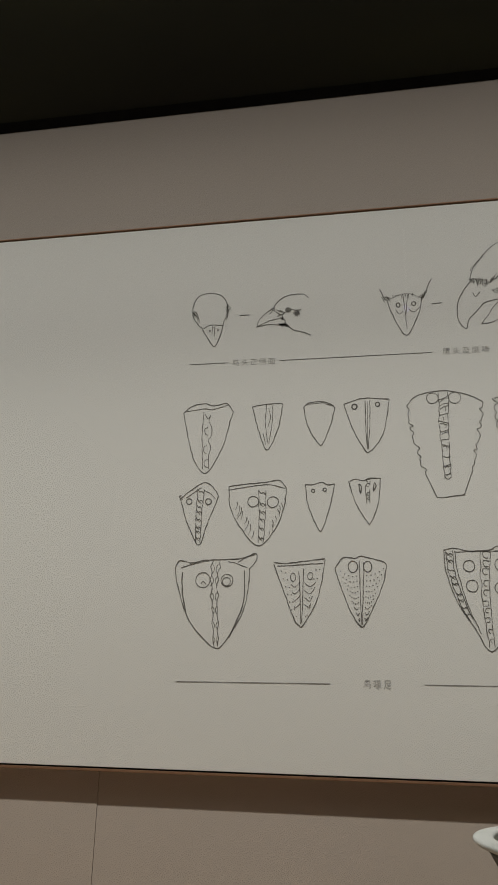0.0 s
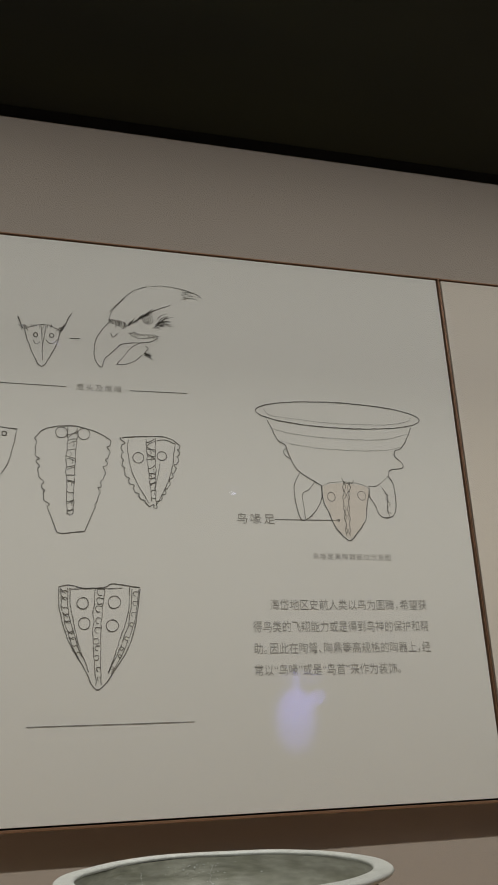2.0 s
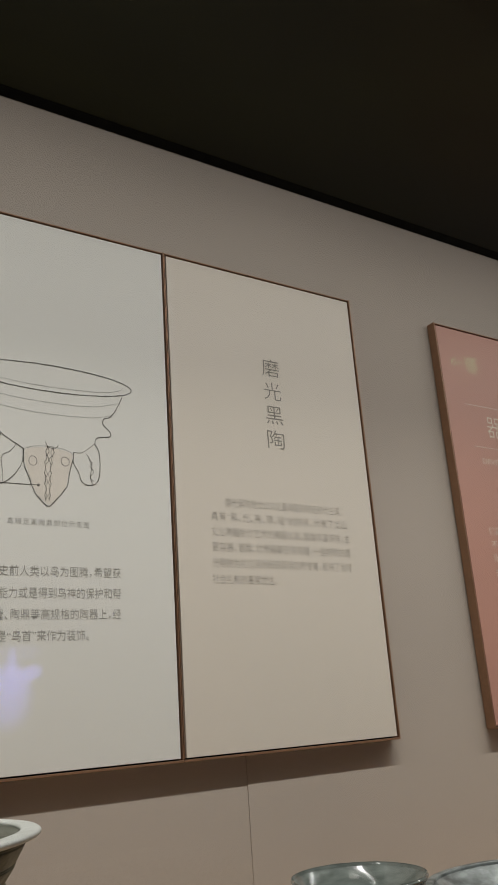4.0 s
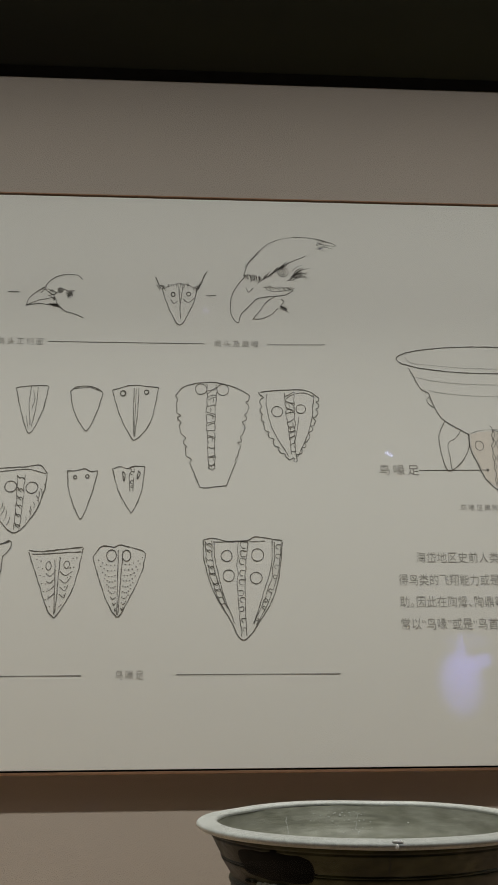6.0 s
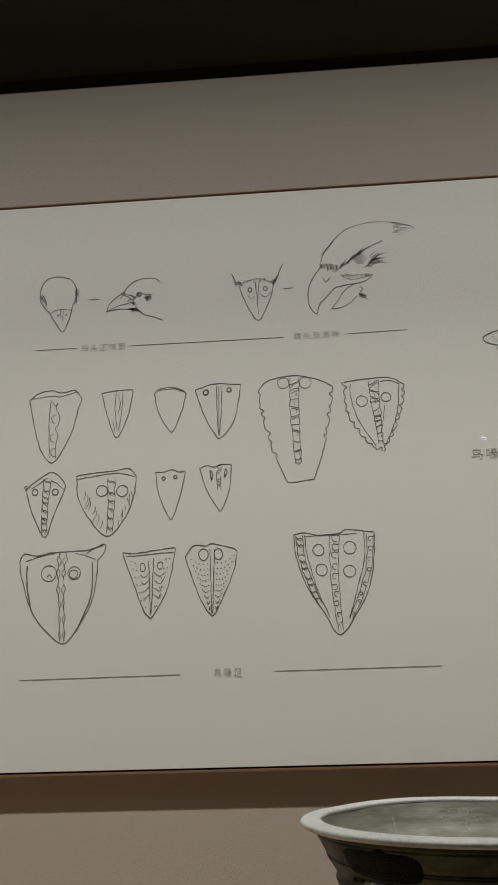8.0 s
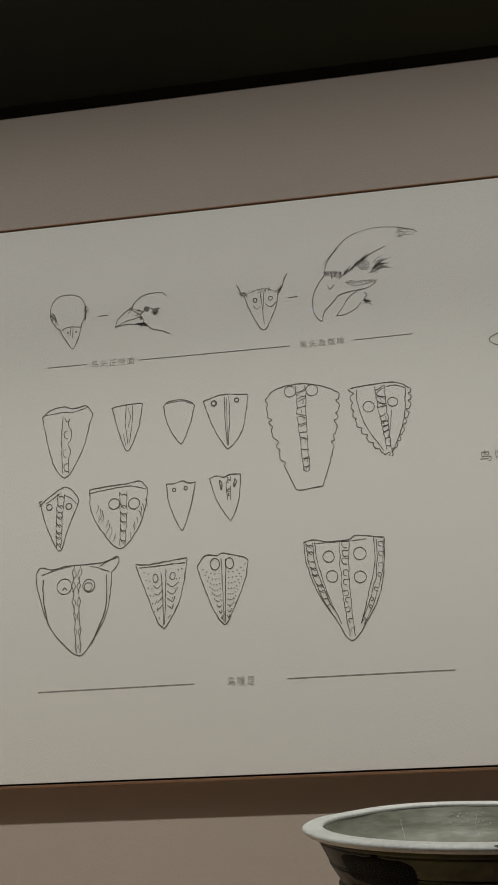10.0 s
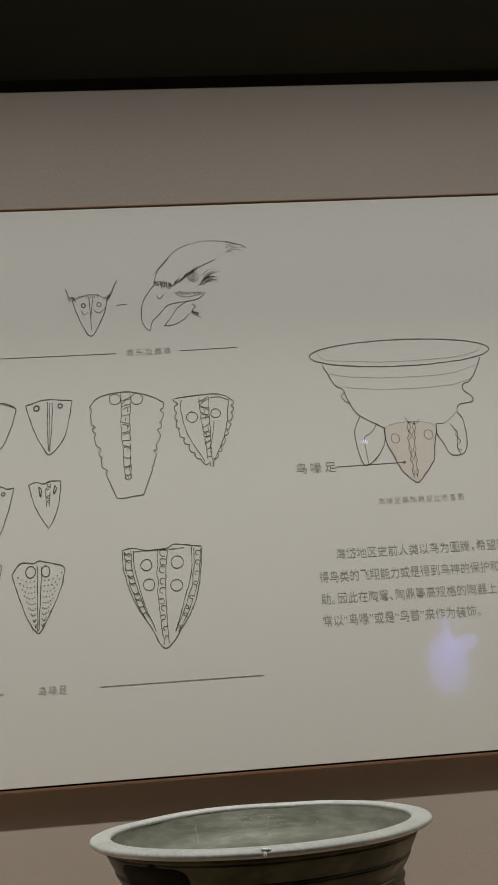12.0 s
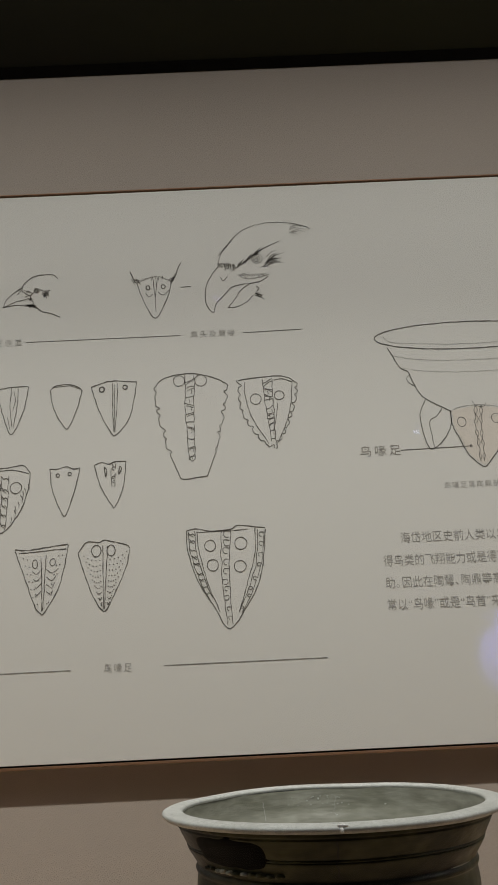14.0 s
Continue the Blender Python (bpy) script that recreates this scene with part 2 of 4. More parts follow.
def board(x0, x1, face, label, face_label):
    """A floating-frame board: an inset face, a dark gap round it and a thin metal frame that reaches back to the wall."""
    root = thing("information_board", None, None, label, "information board", "boards on the wall")
    root.matrix_world = pose((x0 + x1) / 2, 0, BOTTOM)
    w, h = (x1 - x0) / 2, TOP - BOTTOM
    back = WALL_Y - 0.004
    f = part("face", box((-w, 0, 0), (w, 0.018, h), 0.0008), face, root, face_label)
    part("backing", box((-w - GAP_W, 0.018, -GAP_LOW), (w + GAP_W, back, h + GAP_W)), GAP, root, "black recessed backing")
    a, b = w + GAP_W, w + GAP_W + LIP
    part("frame_side", box((-b, -0.002, -GAP_LOW - LIP), (-a, back, h + GAP_W + LIP), 0.0006), FRAME, root)
    part("frame_side", box((a, -0.002, -GAP_LOW - LIP), (b, back, h + GAP_W + LIP), 0.0006), FRAME, root)
    part("frame_rail", box((-a, -0.0025, -GAP_LOW - LIP - 0.001), (a, back, -GAP_LOW), 0.0006), FRAME, root)
    part("frame_rail", box((-a, -0.002, h + GAP_W - 0.001), (a, back, h + GAP_W + 0.0015), 0.0004), FRAME, root)
    return root, f


board_birds, face_birds = board(-2.30, 0.0, FACE_GREY, "wide off-white board with line drawings of bird-beak feet", "off-white print face")
board_black, face_black = board(0.0135, 0.578, FACE_CREAM, "narrow cream board about polished black pottery", "cream print face")
board_red, face_red = board(0.920, 1.81, FACE_RED, "salmon red introduction board with cream lettering", "salmon print face")




# ---- printed drawings and lettering ----
class Sketch:
    """Ink lines on a board. Millimetres from the sketch's own middle, x to the right and y up."""

    def __init__(self, x, z):
        self.x, self.z, self.bm, self.count = x, z, bmesh.new(), 0

    def _vert(self, p):
        return self.bm.verts.new((p[0] / 1000, 0, p[1] / 1000))

    def _curve(self, pts, step=2.5):
        pts = [Vector((float(a), float(b))) for a, b in pts]
        if len(pts) == 2:
            n = max(2, int((pts[1] - pts[0]).length / 8))
            return [pts[0].lerp(pts[1], k / n) for k in range(n + 1)]
        ext = [2 * pts[0] - pts[1], *pts, 2 * pts[-1] - pts[-2]]
        out = []
        for a, b, c, d in zip(ext, ext[1:], ext[2:], ext[3:]):
            n = max(2, int((c - b).length / step))
            for k in range(n):
                t = k / n
                out.append(0.5 * (2 * b + (c - a) * t + (2 * a - 5 * b + 4 * c - d) * t * t + (3 * b - a - 3 * c + d) * t ** 3))
        return out + [pts[-1]]

    def ribbon(self, path, width, taper=0.0, unsteady=0.5):
        self.count += 1
        width *= 0.67
        n, last = len(path), None
        for k, p in enumerate(path):
            way = (path[min(k + 1, n - 1)] - path[max(k - 1, 0)])
            way = way.normalized() if way.length else Vector((1, 0))
            side = Vector((-way.y, way.x))
            w = width * (1 + unsteady * noise.noise(Vector((p.x * 0.09, p.y * 0.09, self.count * 3.7)))) * (1 - taper * k / max(n - 1, 1))
            shift = side * (0.0 if unsteady < 0.1 else 0.9) * noise.noise(Vector((p.x * 0.11, p.y * 0.11, self.count * 1.3)))
            pair = (self._vert(p + shift + side * w / 2), self._vert(p + shift - side * w / 2))
            if last:
                self.bm.faces.new((last[0], last[1], pair[1], pair[0]))
            last = pair

    def stroke(self, pts, width=2.3, jitter=0.0):
        path = self._curve(pts)
        if jitter:
            path = [p + Vector((0, jitter * math.sin(k * 2.1 + p.x))) for k, p in enumerate(path)]
        self.ribbon(path, width, unsteady=0.05 if len(pts) == 2 else 0.5)

    def ring(self, x, y, rx, ry, width=2.2):
        n = max(14, int(rx * 1.2))
        self.ribbon([Vector((x + rx * math.cos(a), y + ry * math.sin(a))) for a in (2 * math.pi * k / n for k in range(n + 1))], width)

    def ridge(self, pts, w0, w1, links, style="rung"):
        """A pinched clay ridge: two wavering side lines with uneven strokes between them (rung, hook, twist or bead)."""
        path = self._curve(pts, 1.8)
        n = len(path) - 1
        rnd = random.Random(int(abs(self.x) * 1000) + links * 13 + int(w0 * 10))
        rows = []
        for k, p in enumerate(path):
            way = (path[min(k + 1, n)] - path[max(k - 1, 0)]).normalized()
            side, f = Vector((-way.y, way.x)), k / n
            half = (w0 + (w1 - w0) * f) / 2
            drift = 0.22 * half * noise.noise(Vector((f * links * 0.7, self.x * 11, self.z * 7)))
            pinch = 1 + 0.24 * noise.noise(Vector((f * links * 1.3, self.z * 11, 3)))
            if style == "bead":
                pinch *= 1 - 0.42 * abs(math.cos(math.pi * links * f))
            rows.append((p + side * drift, side, way, half * pinch, half))
        for sign in (1, -1):
            edge = [p + s * h * sign for p, s, w, h, b in rows]
            cut = rnd.randint(n // 3, 2 * n // 3)
            self.ribbon(edge[:cut], 1.8)
            self.ribbon(edge[cut + rnd.choice((0, 0, 1)):], 1.8)
        marks = [(j + 0.5 + rnd.uniform(-0.22, 0.22)) / links for j in range(links)]
        for j, f in enumerate(marks):
            p, s, w, h, b = rows[min(n, int(f * n))]
            tilt = rnd.uniform(-0.5, 0.5) * b
            if style == "rung":
                self.ribbon(self._curve([p + s * h + w * tilt, p + w * rnd.uniform(-0.3, 0.3) * b, p - s * h - w * tilt], 1.5), 1.7)
                if rnd.random() < 0.55:
                    self.ribbon(self._curve([p + s * h * 0.9 + w * (tilt + b * 0.5), p + w * b * rnd.uniform(0.1, 0.5), p - s * h * 0.8 + w * (b * 0.6 - tilt)], 1.5), 1.5)
                if rnd.random() < 0.5:
                    q = p + s * h * rnd.uniform(-0.5, 0.5)
                    self.ribbon(self._curve([q + w * b * 0.5, q + s * b * 0.15 + w * b * 1.0, q + w * b * 1.4], 1.5), 1.5)
            elif style == "hook":
                turn = 1 if rnd.random() < 0.75 else -1
                self.ribbon(self._curve([p + s * h * turn * 0.9 - w * b * 0.7, p - s * h * turn * 0.25 - w * b * 0.75, p - s * h * turn * 0.5 + w * tilt * 0.5, p - s * h * turn * 0.1 + w * b * 0.6, p + s * h * turn * rnd.uniform(0.1, 0.8) + w * b * 0.55], 1.5), 1.7)
            elif style == "twist":
                self.ribbon(self._curve([p + s * h * 0.95 + w * b * 0.6, p + s * h * 0.3 - w * b * 0.1, p - s * h * 0.3 + w * b * 0.1, p - s * h * 0.95 - w * b * 0.7], 1.5), 2.1)
                if rnd.random() < 0.6:
                    self.ribbon(self._curve([p - s * h * 0.7 + w * b * 0.1, p - s * h * 0.1 + w * b * 0.5, p + s * h * 0.5 + w * b * 1.0], 1.5), 1.6)
            else:
                for sign in (1, -1):
                    self.ribbon(self._curve([p + s * h * sign * 0.8 - w * b * 1.1, p + s * h * sign * 0.25 - w * b * 0.35, p + s * h * sign * 0.3 + w * b * 0.4, p + s * h * sign * 0.85 + w * b * 1.1], 1.5), 1.5)

    def scallop(self, pts, bumps, depth):
        """An edge with small uneven notches pinched into it."""
        path = self._curve(pts, 1.0)
        n = len(path) - 1
        rnd = random.Random(int(abs(self.x) * 1000) + bumps)
        notches = [((j + 0.55 + rnd.uniform(-0.2, 0.2)) / bumps, rnd.uniform(0.5, 1.15), rnd.uniform(0.10, 0.20) / bumps) for j in range(bumps)]
        out = []
        for k, p in enumerate(path):
            way = (path[min(k + 1, n)] - path[max(k - 1, 0)]).normalized()
            f = k / n
            dent = sum(size * math.exp(-((f - at) / wide) ** 2) - 0.35 * size * math.exp(-((f - at + 2.4 * wide) / wide) ** 2) for at, size, wide in notches)
            lump = 0.5 * noise.noise(Vector((f * bumps * 1.1, depth, self.x * 7)))
            out.append(p + Vector((way.y, -way.x)) * abs(depth) * (lump - 1.25 * dent) + way * abs(depth) * 0.35 * dent)
        self.ribbon(out, 2.1)

    def hatch(self, quad, count, width=2.0):
        """Quick pen flicks, from the first to the last of four corners (start, end, start, end)."""
        a, b, c, d = (Vector((float(p), float(q))) for p, q in quad)
        count = int(count * 1.6)
        for k in range(count):
            f = k / max(count - 1, 1)
            rnd = random.Random(k * 31 + count * 7 + int(self.x * 1000))
            f = min(1.0, max(0.0, f + rnd.uniform(-0.5, 0.5) / count))
            p, q = a.lerp(c, f), b.lerp(d, f)
            span = (q - p).length
            p = p.lerp(q, rnd.uniform(0.0, 0.3)) + Vector((rnd.uniform(-0.08, 0.08), rnd.uniform(-0.08, 0.08))) * span
            q = q.lerp(p, rnd.uniform(-0.1, 0.4)) + Vector((rnd.uniform(-0.16, 0.16), rnd.uniform(-0.16, 0.16))) * span
            self.ribbon(self._curve([p, (p + q) / 2 + Vector((-(q - p).y, (q - p).x)) * 0.1, q]), width, taper=0.6)

    def dots(self, quad, rows, columns):
        a, b, c, d = (Vector((float(p), float(q))) for p, q in quad)
        for i in range(rows):
            f = i / (rows - 1)
            for k in range(columns):
                g = k / max(columns - 1, 1)
                p = a.lerp(b, f).lerp(c.lerp(d, f), g) + Vector((0, -4 * math.sin(math.pi * g)))
                self.ribbon([p, p + Vector((2.0, 0.5))], 2.6)

    def fill(self, pts):
        self.bm.faces.new([self._vert((p.x, p.y)) for p in self._curve(pts, 4)])

    def done(self, name, face, ink, label=""):
        bmesh.ops.triangulate(self.bm, faces=[f for f in self.bm.faces if len(f.verts) > 4])
        ob = part(name, self.bm, ink, face, label)
        o = face.parent.location
        ob.location = (self.x - o.x, -0.0004 if ink is INK_TAN else -0.0008, self.z - o.z)
        return ob


def letters(name, words, x0, x1, z, height, face, ink, label="", bold=-0.009, spacing=1.0):
    """A printed row of words between x0 and x1, as one flat mesh."""
    curve = bpy.data.curves.new(name, "FONT")
    curve.space_character = spacing
    curve.body, curve.size, curve.resolution_u, curve.offset = words, 1.0, 3, bold
    for mark, form in zip(words, curve.body_format):
        if mark in "。、，":
            form.kerning = -18
    ob = bpy.data.objects.new(name, curve)
    data = bpy.data.meshes.new_from_object(ob)
    bpy.data.objects.remove(ob)
    xs, ys = [v.co.x for v in data.vertices], [v.co.y for v in data.vertices]
    sx, sy = (x1 - x0) / (max(xs) - min(xs)), height / (max(ys) - min(ys))
    mx, my = (max(xs) + min(xs)) / 2, (max(ys) + min(ys)) / 2
    for v in data.vertices:
        v.co = Vector(((v.co.x - mx) * sx, 0, (v.co.y - my) * sy))
    data.materials.clear()
    data.materials.append(ink)
    made = new(name, data)
    made.parent = face
    o = face.parent.location
    made.location = ((x0 + x1) / 2 - o.x, -0.0008, z - o.z)
    if label:
        made["label"] = label
    return made


s = Sketch(-1.315, 1.988)
s.stroke([(-55, 56), (-39, -12), (-23, -57), (1, -74), (32, -18), (45, 35), (52, 55)])
s.stroke([(-55, 56), (-39, 70), (-10, 76), (8, 70), (32, 74), (40, 72), (52, 55)])
s.stroke([(-48, 60), (-9, 64), (9, 62), (40, 70)], 1.6)
s.stroke([(-11, 57), (-13, 4), (-9, -66)], 1.8)
s.stroke([(3, 49), (-0, 37), (7, 20), (6, 2), (-0, -5), (6, -22), (2, -39), (4, -67)], 1.8)
s.stroke([(-8, 52), (-3, 42), (3, 46)], 1.8)
s.stroke([(-1, 23), (-8, 19), (-6, 8), (-0, 6)], 1.6)
s.stroke([(-2, -16), (-9, -21), (-7, -31), (-2, -33)], 1.6)
s.stroke([(1, -46), (-6, -50), (-4, -61), (2, -63)], 1.6)
s.done("beak_foot_sketch", face_birds, INK, "ink line drawing of a beak-shaped pottery foot")

s = Sketch(-1.191, 2.008)
s.stroke([(-33, 44), (-17, -14), (0, -50), (21, -6), (30, 43)])
s.stroke([(-33, 44), (-7, 48), (26, 49), (31, 43)])
s.stroke([(-3, 48), (-5, 9), (0, -34)], 1.6)
s.stroke([(10, 46), (9, 8), (3, -37)], 1.6)
s.stroke([(1, 40), (5, 20), (1, -1)], 1.4)
s.stroke([(-9, -15), (-4, -39)], 1.4)
s.done("beak_foot_sketch", face_birds, INK, "ink line drawing of a beak-shaped pottery foot")

s = Sketch(-1.084, 2.011)
s.stroke([(-34, 35), (-24, -8), (-4, -43), (5, -44), (20, -8), (30, 32)])
s.stroke([(-34, 35), (-23, 44), (3, 46), (23, 39), (30, 31)])
s.stroke([(-30, 40), (3, 43), (27, 35)], 1.4)
s.done("beak_foot_sketch", face_birds, INK, "ink line drawing of a beak-shaped pottery foot")

s = Sketch(-0.989, 2.005)
s.stroke([(-47, 44), (-30, -9), (-7, -53), (4, -57), (30, -21), (44, 50)])
s.stroke([(-47, 44), (-9, 55), (44, 51)])
s.stroke([(-4, 50), (-4, -6), (-2, -52)], 2)
s.stroke([(5, 50), (4, -6), (0, -52)], 2)
s.stroke([(0, 48), (-1, -47)], 1.4)
s.ring(-26, 38, 5.0, 5.0, 4.5)
s.ring(20, 41, 4.4, 4.4, 3.4)
s.done("beak_foot_sketch", face_birds, INK, "ink line drawing of a beak-shaped pottery foot")

s = Sketch(-0.843, 1.957)
s.stroke([(-68, 83), (-49, 103), (-2, 112), (39, 105), (76, 87), (77, 78)])
s.scallop([(-68, 83), (-64, 47), (-57, 11), (-48, -25), (-37, -60)], 6, 4.4)
s.stroke([(-37, -60), (-27, -84), (-18, -105)])
s.stroke([(-18, -105), (-4, -106), (33, -101)])
s.stroke([(33, -101), (50, -56)])
s.scallop([(50, -56), (63, -5), (72, 35), (77, 78)], 6, -4.4)
s.ring(-18, 97, 11.5, 11.5, 1.8)
s.ring(25, 96, 12, 12, 1.8)
s.ridge([(3, 108), (2, 41), (3, -18), (5, -68)], 21.0, 12.0, 10)
s.stroke([(-1, -66), (4, -71), (10, -66)], 1.8)
s.done("beak_foot_sketch", face_birds, INK, "ink line drawing of a beak-shaped pottery foot")

s = Sketch(-0.690, 1.981)
s.stroke([(-53, 68), (-21, 72), (34, 74), (64, 58)])
s.scallop([(-54, 68), (-52, 20), (-42, -16), (-11, -61), (12, -76)], 9, 4.4)
s.scallop([(14, -76), (33, -45), (56, 11), (65, 57)], 8, 4.4)
s.stroke([(-40, 64), (-41, 37), (-29, -11), (1, -66)], 2)
s.stroke([(54, 60), (46, -0), (26, -51), (15, -70)], 2)
s.ridge([(5, 68), (7, 3), (11, -61)], 21.0, 8.0, 10)
s.ring(-20, 27, 11.1, 11.1, 2)
s.ring(27, 33, 9.5, 9.5, 2)
s.stroke([(23, 16), (19, -10), (13, -38)], 1.6)
s.stroke([(18, 66), (34, 68), (54, 60)], 1.8)
s.done("beak_foot_sketch", face_birds, INK, "ink line drawing of a beak-shaped pottery foot")

s = Sketch(-1.326, 1.828)
s.stroke([(-43, 30), (-22, 48), (9, 65), (30, 49), (37, 35)])
s.stroke([(-39, 26), (-31, -3), (-13, -44), (-2, -62)])
s.stroke([(37, 35), (30, 15), (17, -18), (5, -58), (-2, -62)])
s.stroke([(-30, 33), (-10, 47), (1, 54)], 1.6)
s.stroke([(7, 48), (22, 40), (32, 30)], 1.6)
s.ring(-23, 26, 5.6, 5.6, 3)
s.ring(17, 25, 6.1, 6.1, 3)
s.ridge([(1, 50), (-2, -11), (-2, -58)], 14.0, 9.0, 8, "twist")
s.hatch([(-46, 38), (-38, 44), (-44, 26), (-35, 34)], 3)
s.done("beak_foot_sketch", face_birds, INK, "ink line drawing of a beak-shaped pottery foot")

s = Sketch(-1.208, 1.828)
s.stroke([(-60, 55), (-56, 13), (-35, -28), (3, -66), (38, -28), (53, 16), (57, 48)])
s.stroke([(-60, 55), (-31, 59), (14, 62), (43, 65), (57, 49)])
s.stroke([(-59, 48), (-25, 53), (20, 57), (54, 49)], 1.8)
s.ring(-10, 23, 11.1, 11.1)
s.ring(30, 21, 11.1, 11.1)
s.ridge([(8, 46), (9, -9), (7, -60)], 14.0, 10.0, 6, "twist")
s.hatch([(-43, 29), (-51, 1), (-5, -30), (-13, -54)], 5)
s.hatch([(50, 33), (54, 8), (23, -32), (23, -49)], 5)
s.done("beak_foot_sketch", face_birds, INK, "ink line drawing of a beak-shaped pottery foot")

s = Sketch(-1.085, 1.839)
s.stroke([(-29, 44), (-23, 2), (-4, -44), (5, -45), (19, -2), (29, 43)])
s.stroke([(-29, 44), (-13, 44), (4, 48), (15, 43), (29, 44)])
s.ring(-13, 31, 3.3, 3.3, 2.6)
s.ring(9, 33, 3.3, 3.3, 2.6)
s.done("beak_foot_sketch", face_birds, INK, "ink line drawing of a beak-shaped pottery foot")

s = Sketch(-0.999, 1.849)
s.stroke([(-30, 39), (-17, -4), (5, -43), (12, -44), (27, -7), (32, 43)])
s.stroke([(-28, 39), (-15, 43), (-1, 39), (12, 44), (32, 43)])
s.ridge([(7, 39), (8, -6)], 9.0, 5.6, 4, "hook")
s.stroke([(-10, 33), (-7, 14), (-5, 28), (-10, 33)], 3.4)
s.stroke([(20, 35), (18, 18), (23, 29), (20, 35)], 3)
s.done("beak_foot_sketch", face_birds, INK, "ink line drawing of a beak-shaped pottery foot")

s = Sketch(-1.288, 1.657)
s.stroke([(-83, 62), (-77, 31), (-56, -28), (-28, -66), (5, -90), (26, -71), (56, -19), (65, 33), (66, 60)])
s.stroke([(-83, 62), (-75, 77), (-49, 73), (-21, 78), (23, 79), (51, 81), (76, 90), (80, 82), (76, 72), (66, 60)])
s.stroke([(-72, 63), (-49, 70), (-15, 77)], 1.8)
s.stroke([(23, 75), (40, 71), (62, 62)], 1.8)
s.stroke([(76, 88), (57, 82), (43, 73)], 1.8)
s.stroke([(-68, 54), (-67, 20), (-58, -21)], 3.5)
s.stroke([(56, 57), (57, 12), (53, -14), (42, -41), (29, -71)], 3)
s.ring(-26, 39, 14.5, 14.5, 2)
s.ring(22, 38, 12.2, 12.2, 2)
s.ring(21, 36, 7.8, 7.8, 1.6)
s.stroke([(-30, 32), (-25, 37), (-20, 31)], 2)
s.ridge([(-1, 77), (-2, 16), (4, -86)], 20.0, 11.0, 6, "bead")
s.done("beak_foot_sketch", face_birds, INK, "ink line drawing of a beak-shaped pottery foot")

s = Sketch(-1.124, 1.673)
s.stroke([(-51, 53), (-31, 2), (-12, -48), (-1, -63), (7, -62), (34, -12), (49, 61)])
s.stroke([(-51, 56), (-20, 55), (48, 63)])
s.stroke([(-44, 49), (-9, 51), (45, 54)], 1.8)
s.ring(-13, 28, 5.0, 7.8, 1.8)
s.ring(20, 30, 5.0, 6.7, 1.8)
s.stroke([(-2, 39), (1, -10), (2, -60)], 2)
s.stroke([(7, 44), (6, -11), (4, -58)], 2)
s.stroke([(-17, 14), (-9, 9), (1, 19)], 1.6)
s.stroke([(9, 17), (19, 10), (31, 18)], 1.6)
s.stroke([(-15, 0), (-9, -4), (1, 6)], 1.6)
s.stroke([(9, 3), (19, -4), (27, 5)], 1.6)
s.stroke([(-12, -14), (-9, -18), (0, -8)], 1.6)
s.stroke([(9, -11), (19, -18), (24, -8)], 1.6)
s.stroke([(-10, -27), (-9, -31), (0, -22)], 1.6)
s.stroke([(9, -24), (18, -31), (21, -22)], 1.6)
s.dots([(-36, 39), (-12, -49), (-28, 36), (-7, -47)], 7, 2)
s.dots([(37, 42), (13, -44), (30, 41), (10, -46)], 6, 2)
s.done("beak_foot_sketch", face_birds, INK, "ink line drawing of a beak-shaped pottery foot")

s = Sketch(-1.009, 1.674)
s.stroke([(-48, 43), (-36, 5), (-18, -40), (-3, -63), (5, -64), (18, -40), (41, 11), (49, 49)])
s.stroke([(-48, 43), (-33, 63), (-10, 62), (1, 66), (22, 61), (43, 55), (49, 49)])
s.ring(-14, 46, 8.9, 11.1)
s.ring(14, 46, 7.8, 10.0)
s.stroke([(-2, 56), (-1, 3), (-0, -62)], 2)
s.stroke([(7, 55), (5, 2), (2, -62)], 2)
s.dots([(-38, 37), (-5, -53), (-8, 28), (-4, -51)], 9, 5)
s.dots([(11, 29), (6, -51), (42, 42), (10, -50)], 9, 5)
s.done("beak_foot_sketch", face_birds, INK, "ink line drawing of a beak-shaped pottery foot")

s = Sketch(-0.786, 1.660)
s.stroke([(-68, 89), (-65, 49), (-48, -5), (-20, -52), (0, -89), (14, -90), (34, -65), (61, -21), (75, 29), (81, 87)])
s.stroke([(-68, 89), (-51, 93), (-25, 88), (-4, 88), (17, 90), (28, 96), (48, 94), (81, 89)])
s.stroke([(-49, 86), (6, 87), (48, 88)], 1.6)
s.stroke([(-48, 88), (-44, 47), (-28, -16), (-9, -63)], 2)
s.stroke([(62, 90), (59, 40), (44, -10), (26, -65)], 2)
s.ridge([(6, 87), (3, 3), (8, -86)], 18.0, 9.0, 10, "hook")
s.ridge([(-59, 88), (-54, 43), (-38, -10), (-26, -38)], 12.2, 7.8, 9, "twist")
s.ridge([(72, 86), (67, 30), (48, -26), (28, -65)], 12.0, 6.7, 8, "hook")
s.ring(-24, 60, 10.6, 10.6, 2)
s.ring(34, 62, 11.7, 11.7, 2)
s.ring(-20, 23, 10.6, 10.6, 2)
s.ring(31, 19, 11.1, 11.1, 2)
s.done("beak_foot_sketch", face_birds, INK, "ink line drawing of a beak-shaped pottery foot")

s = Sketch(-1.322, 2.257)
s.stroke([(-19, -18), (-35, 4), (-39, 27), (-34, 48), (-22, 61), (-4, 64), (15, 61), (30, 51), (38, 30), (38, 10), (32, -3), (29, -16)])
s.stroke([(-19, -15), (-4, -42), (12, -64), (23, -42), (30, -15)])
s.stroke([(-13, -21), (0, -13), (29, -15)], 1.8)
s.stroke([(7, -14), (6, -33)], 1.6)
s.stroke([(12, -16), (11, -40)], 1.6)
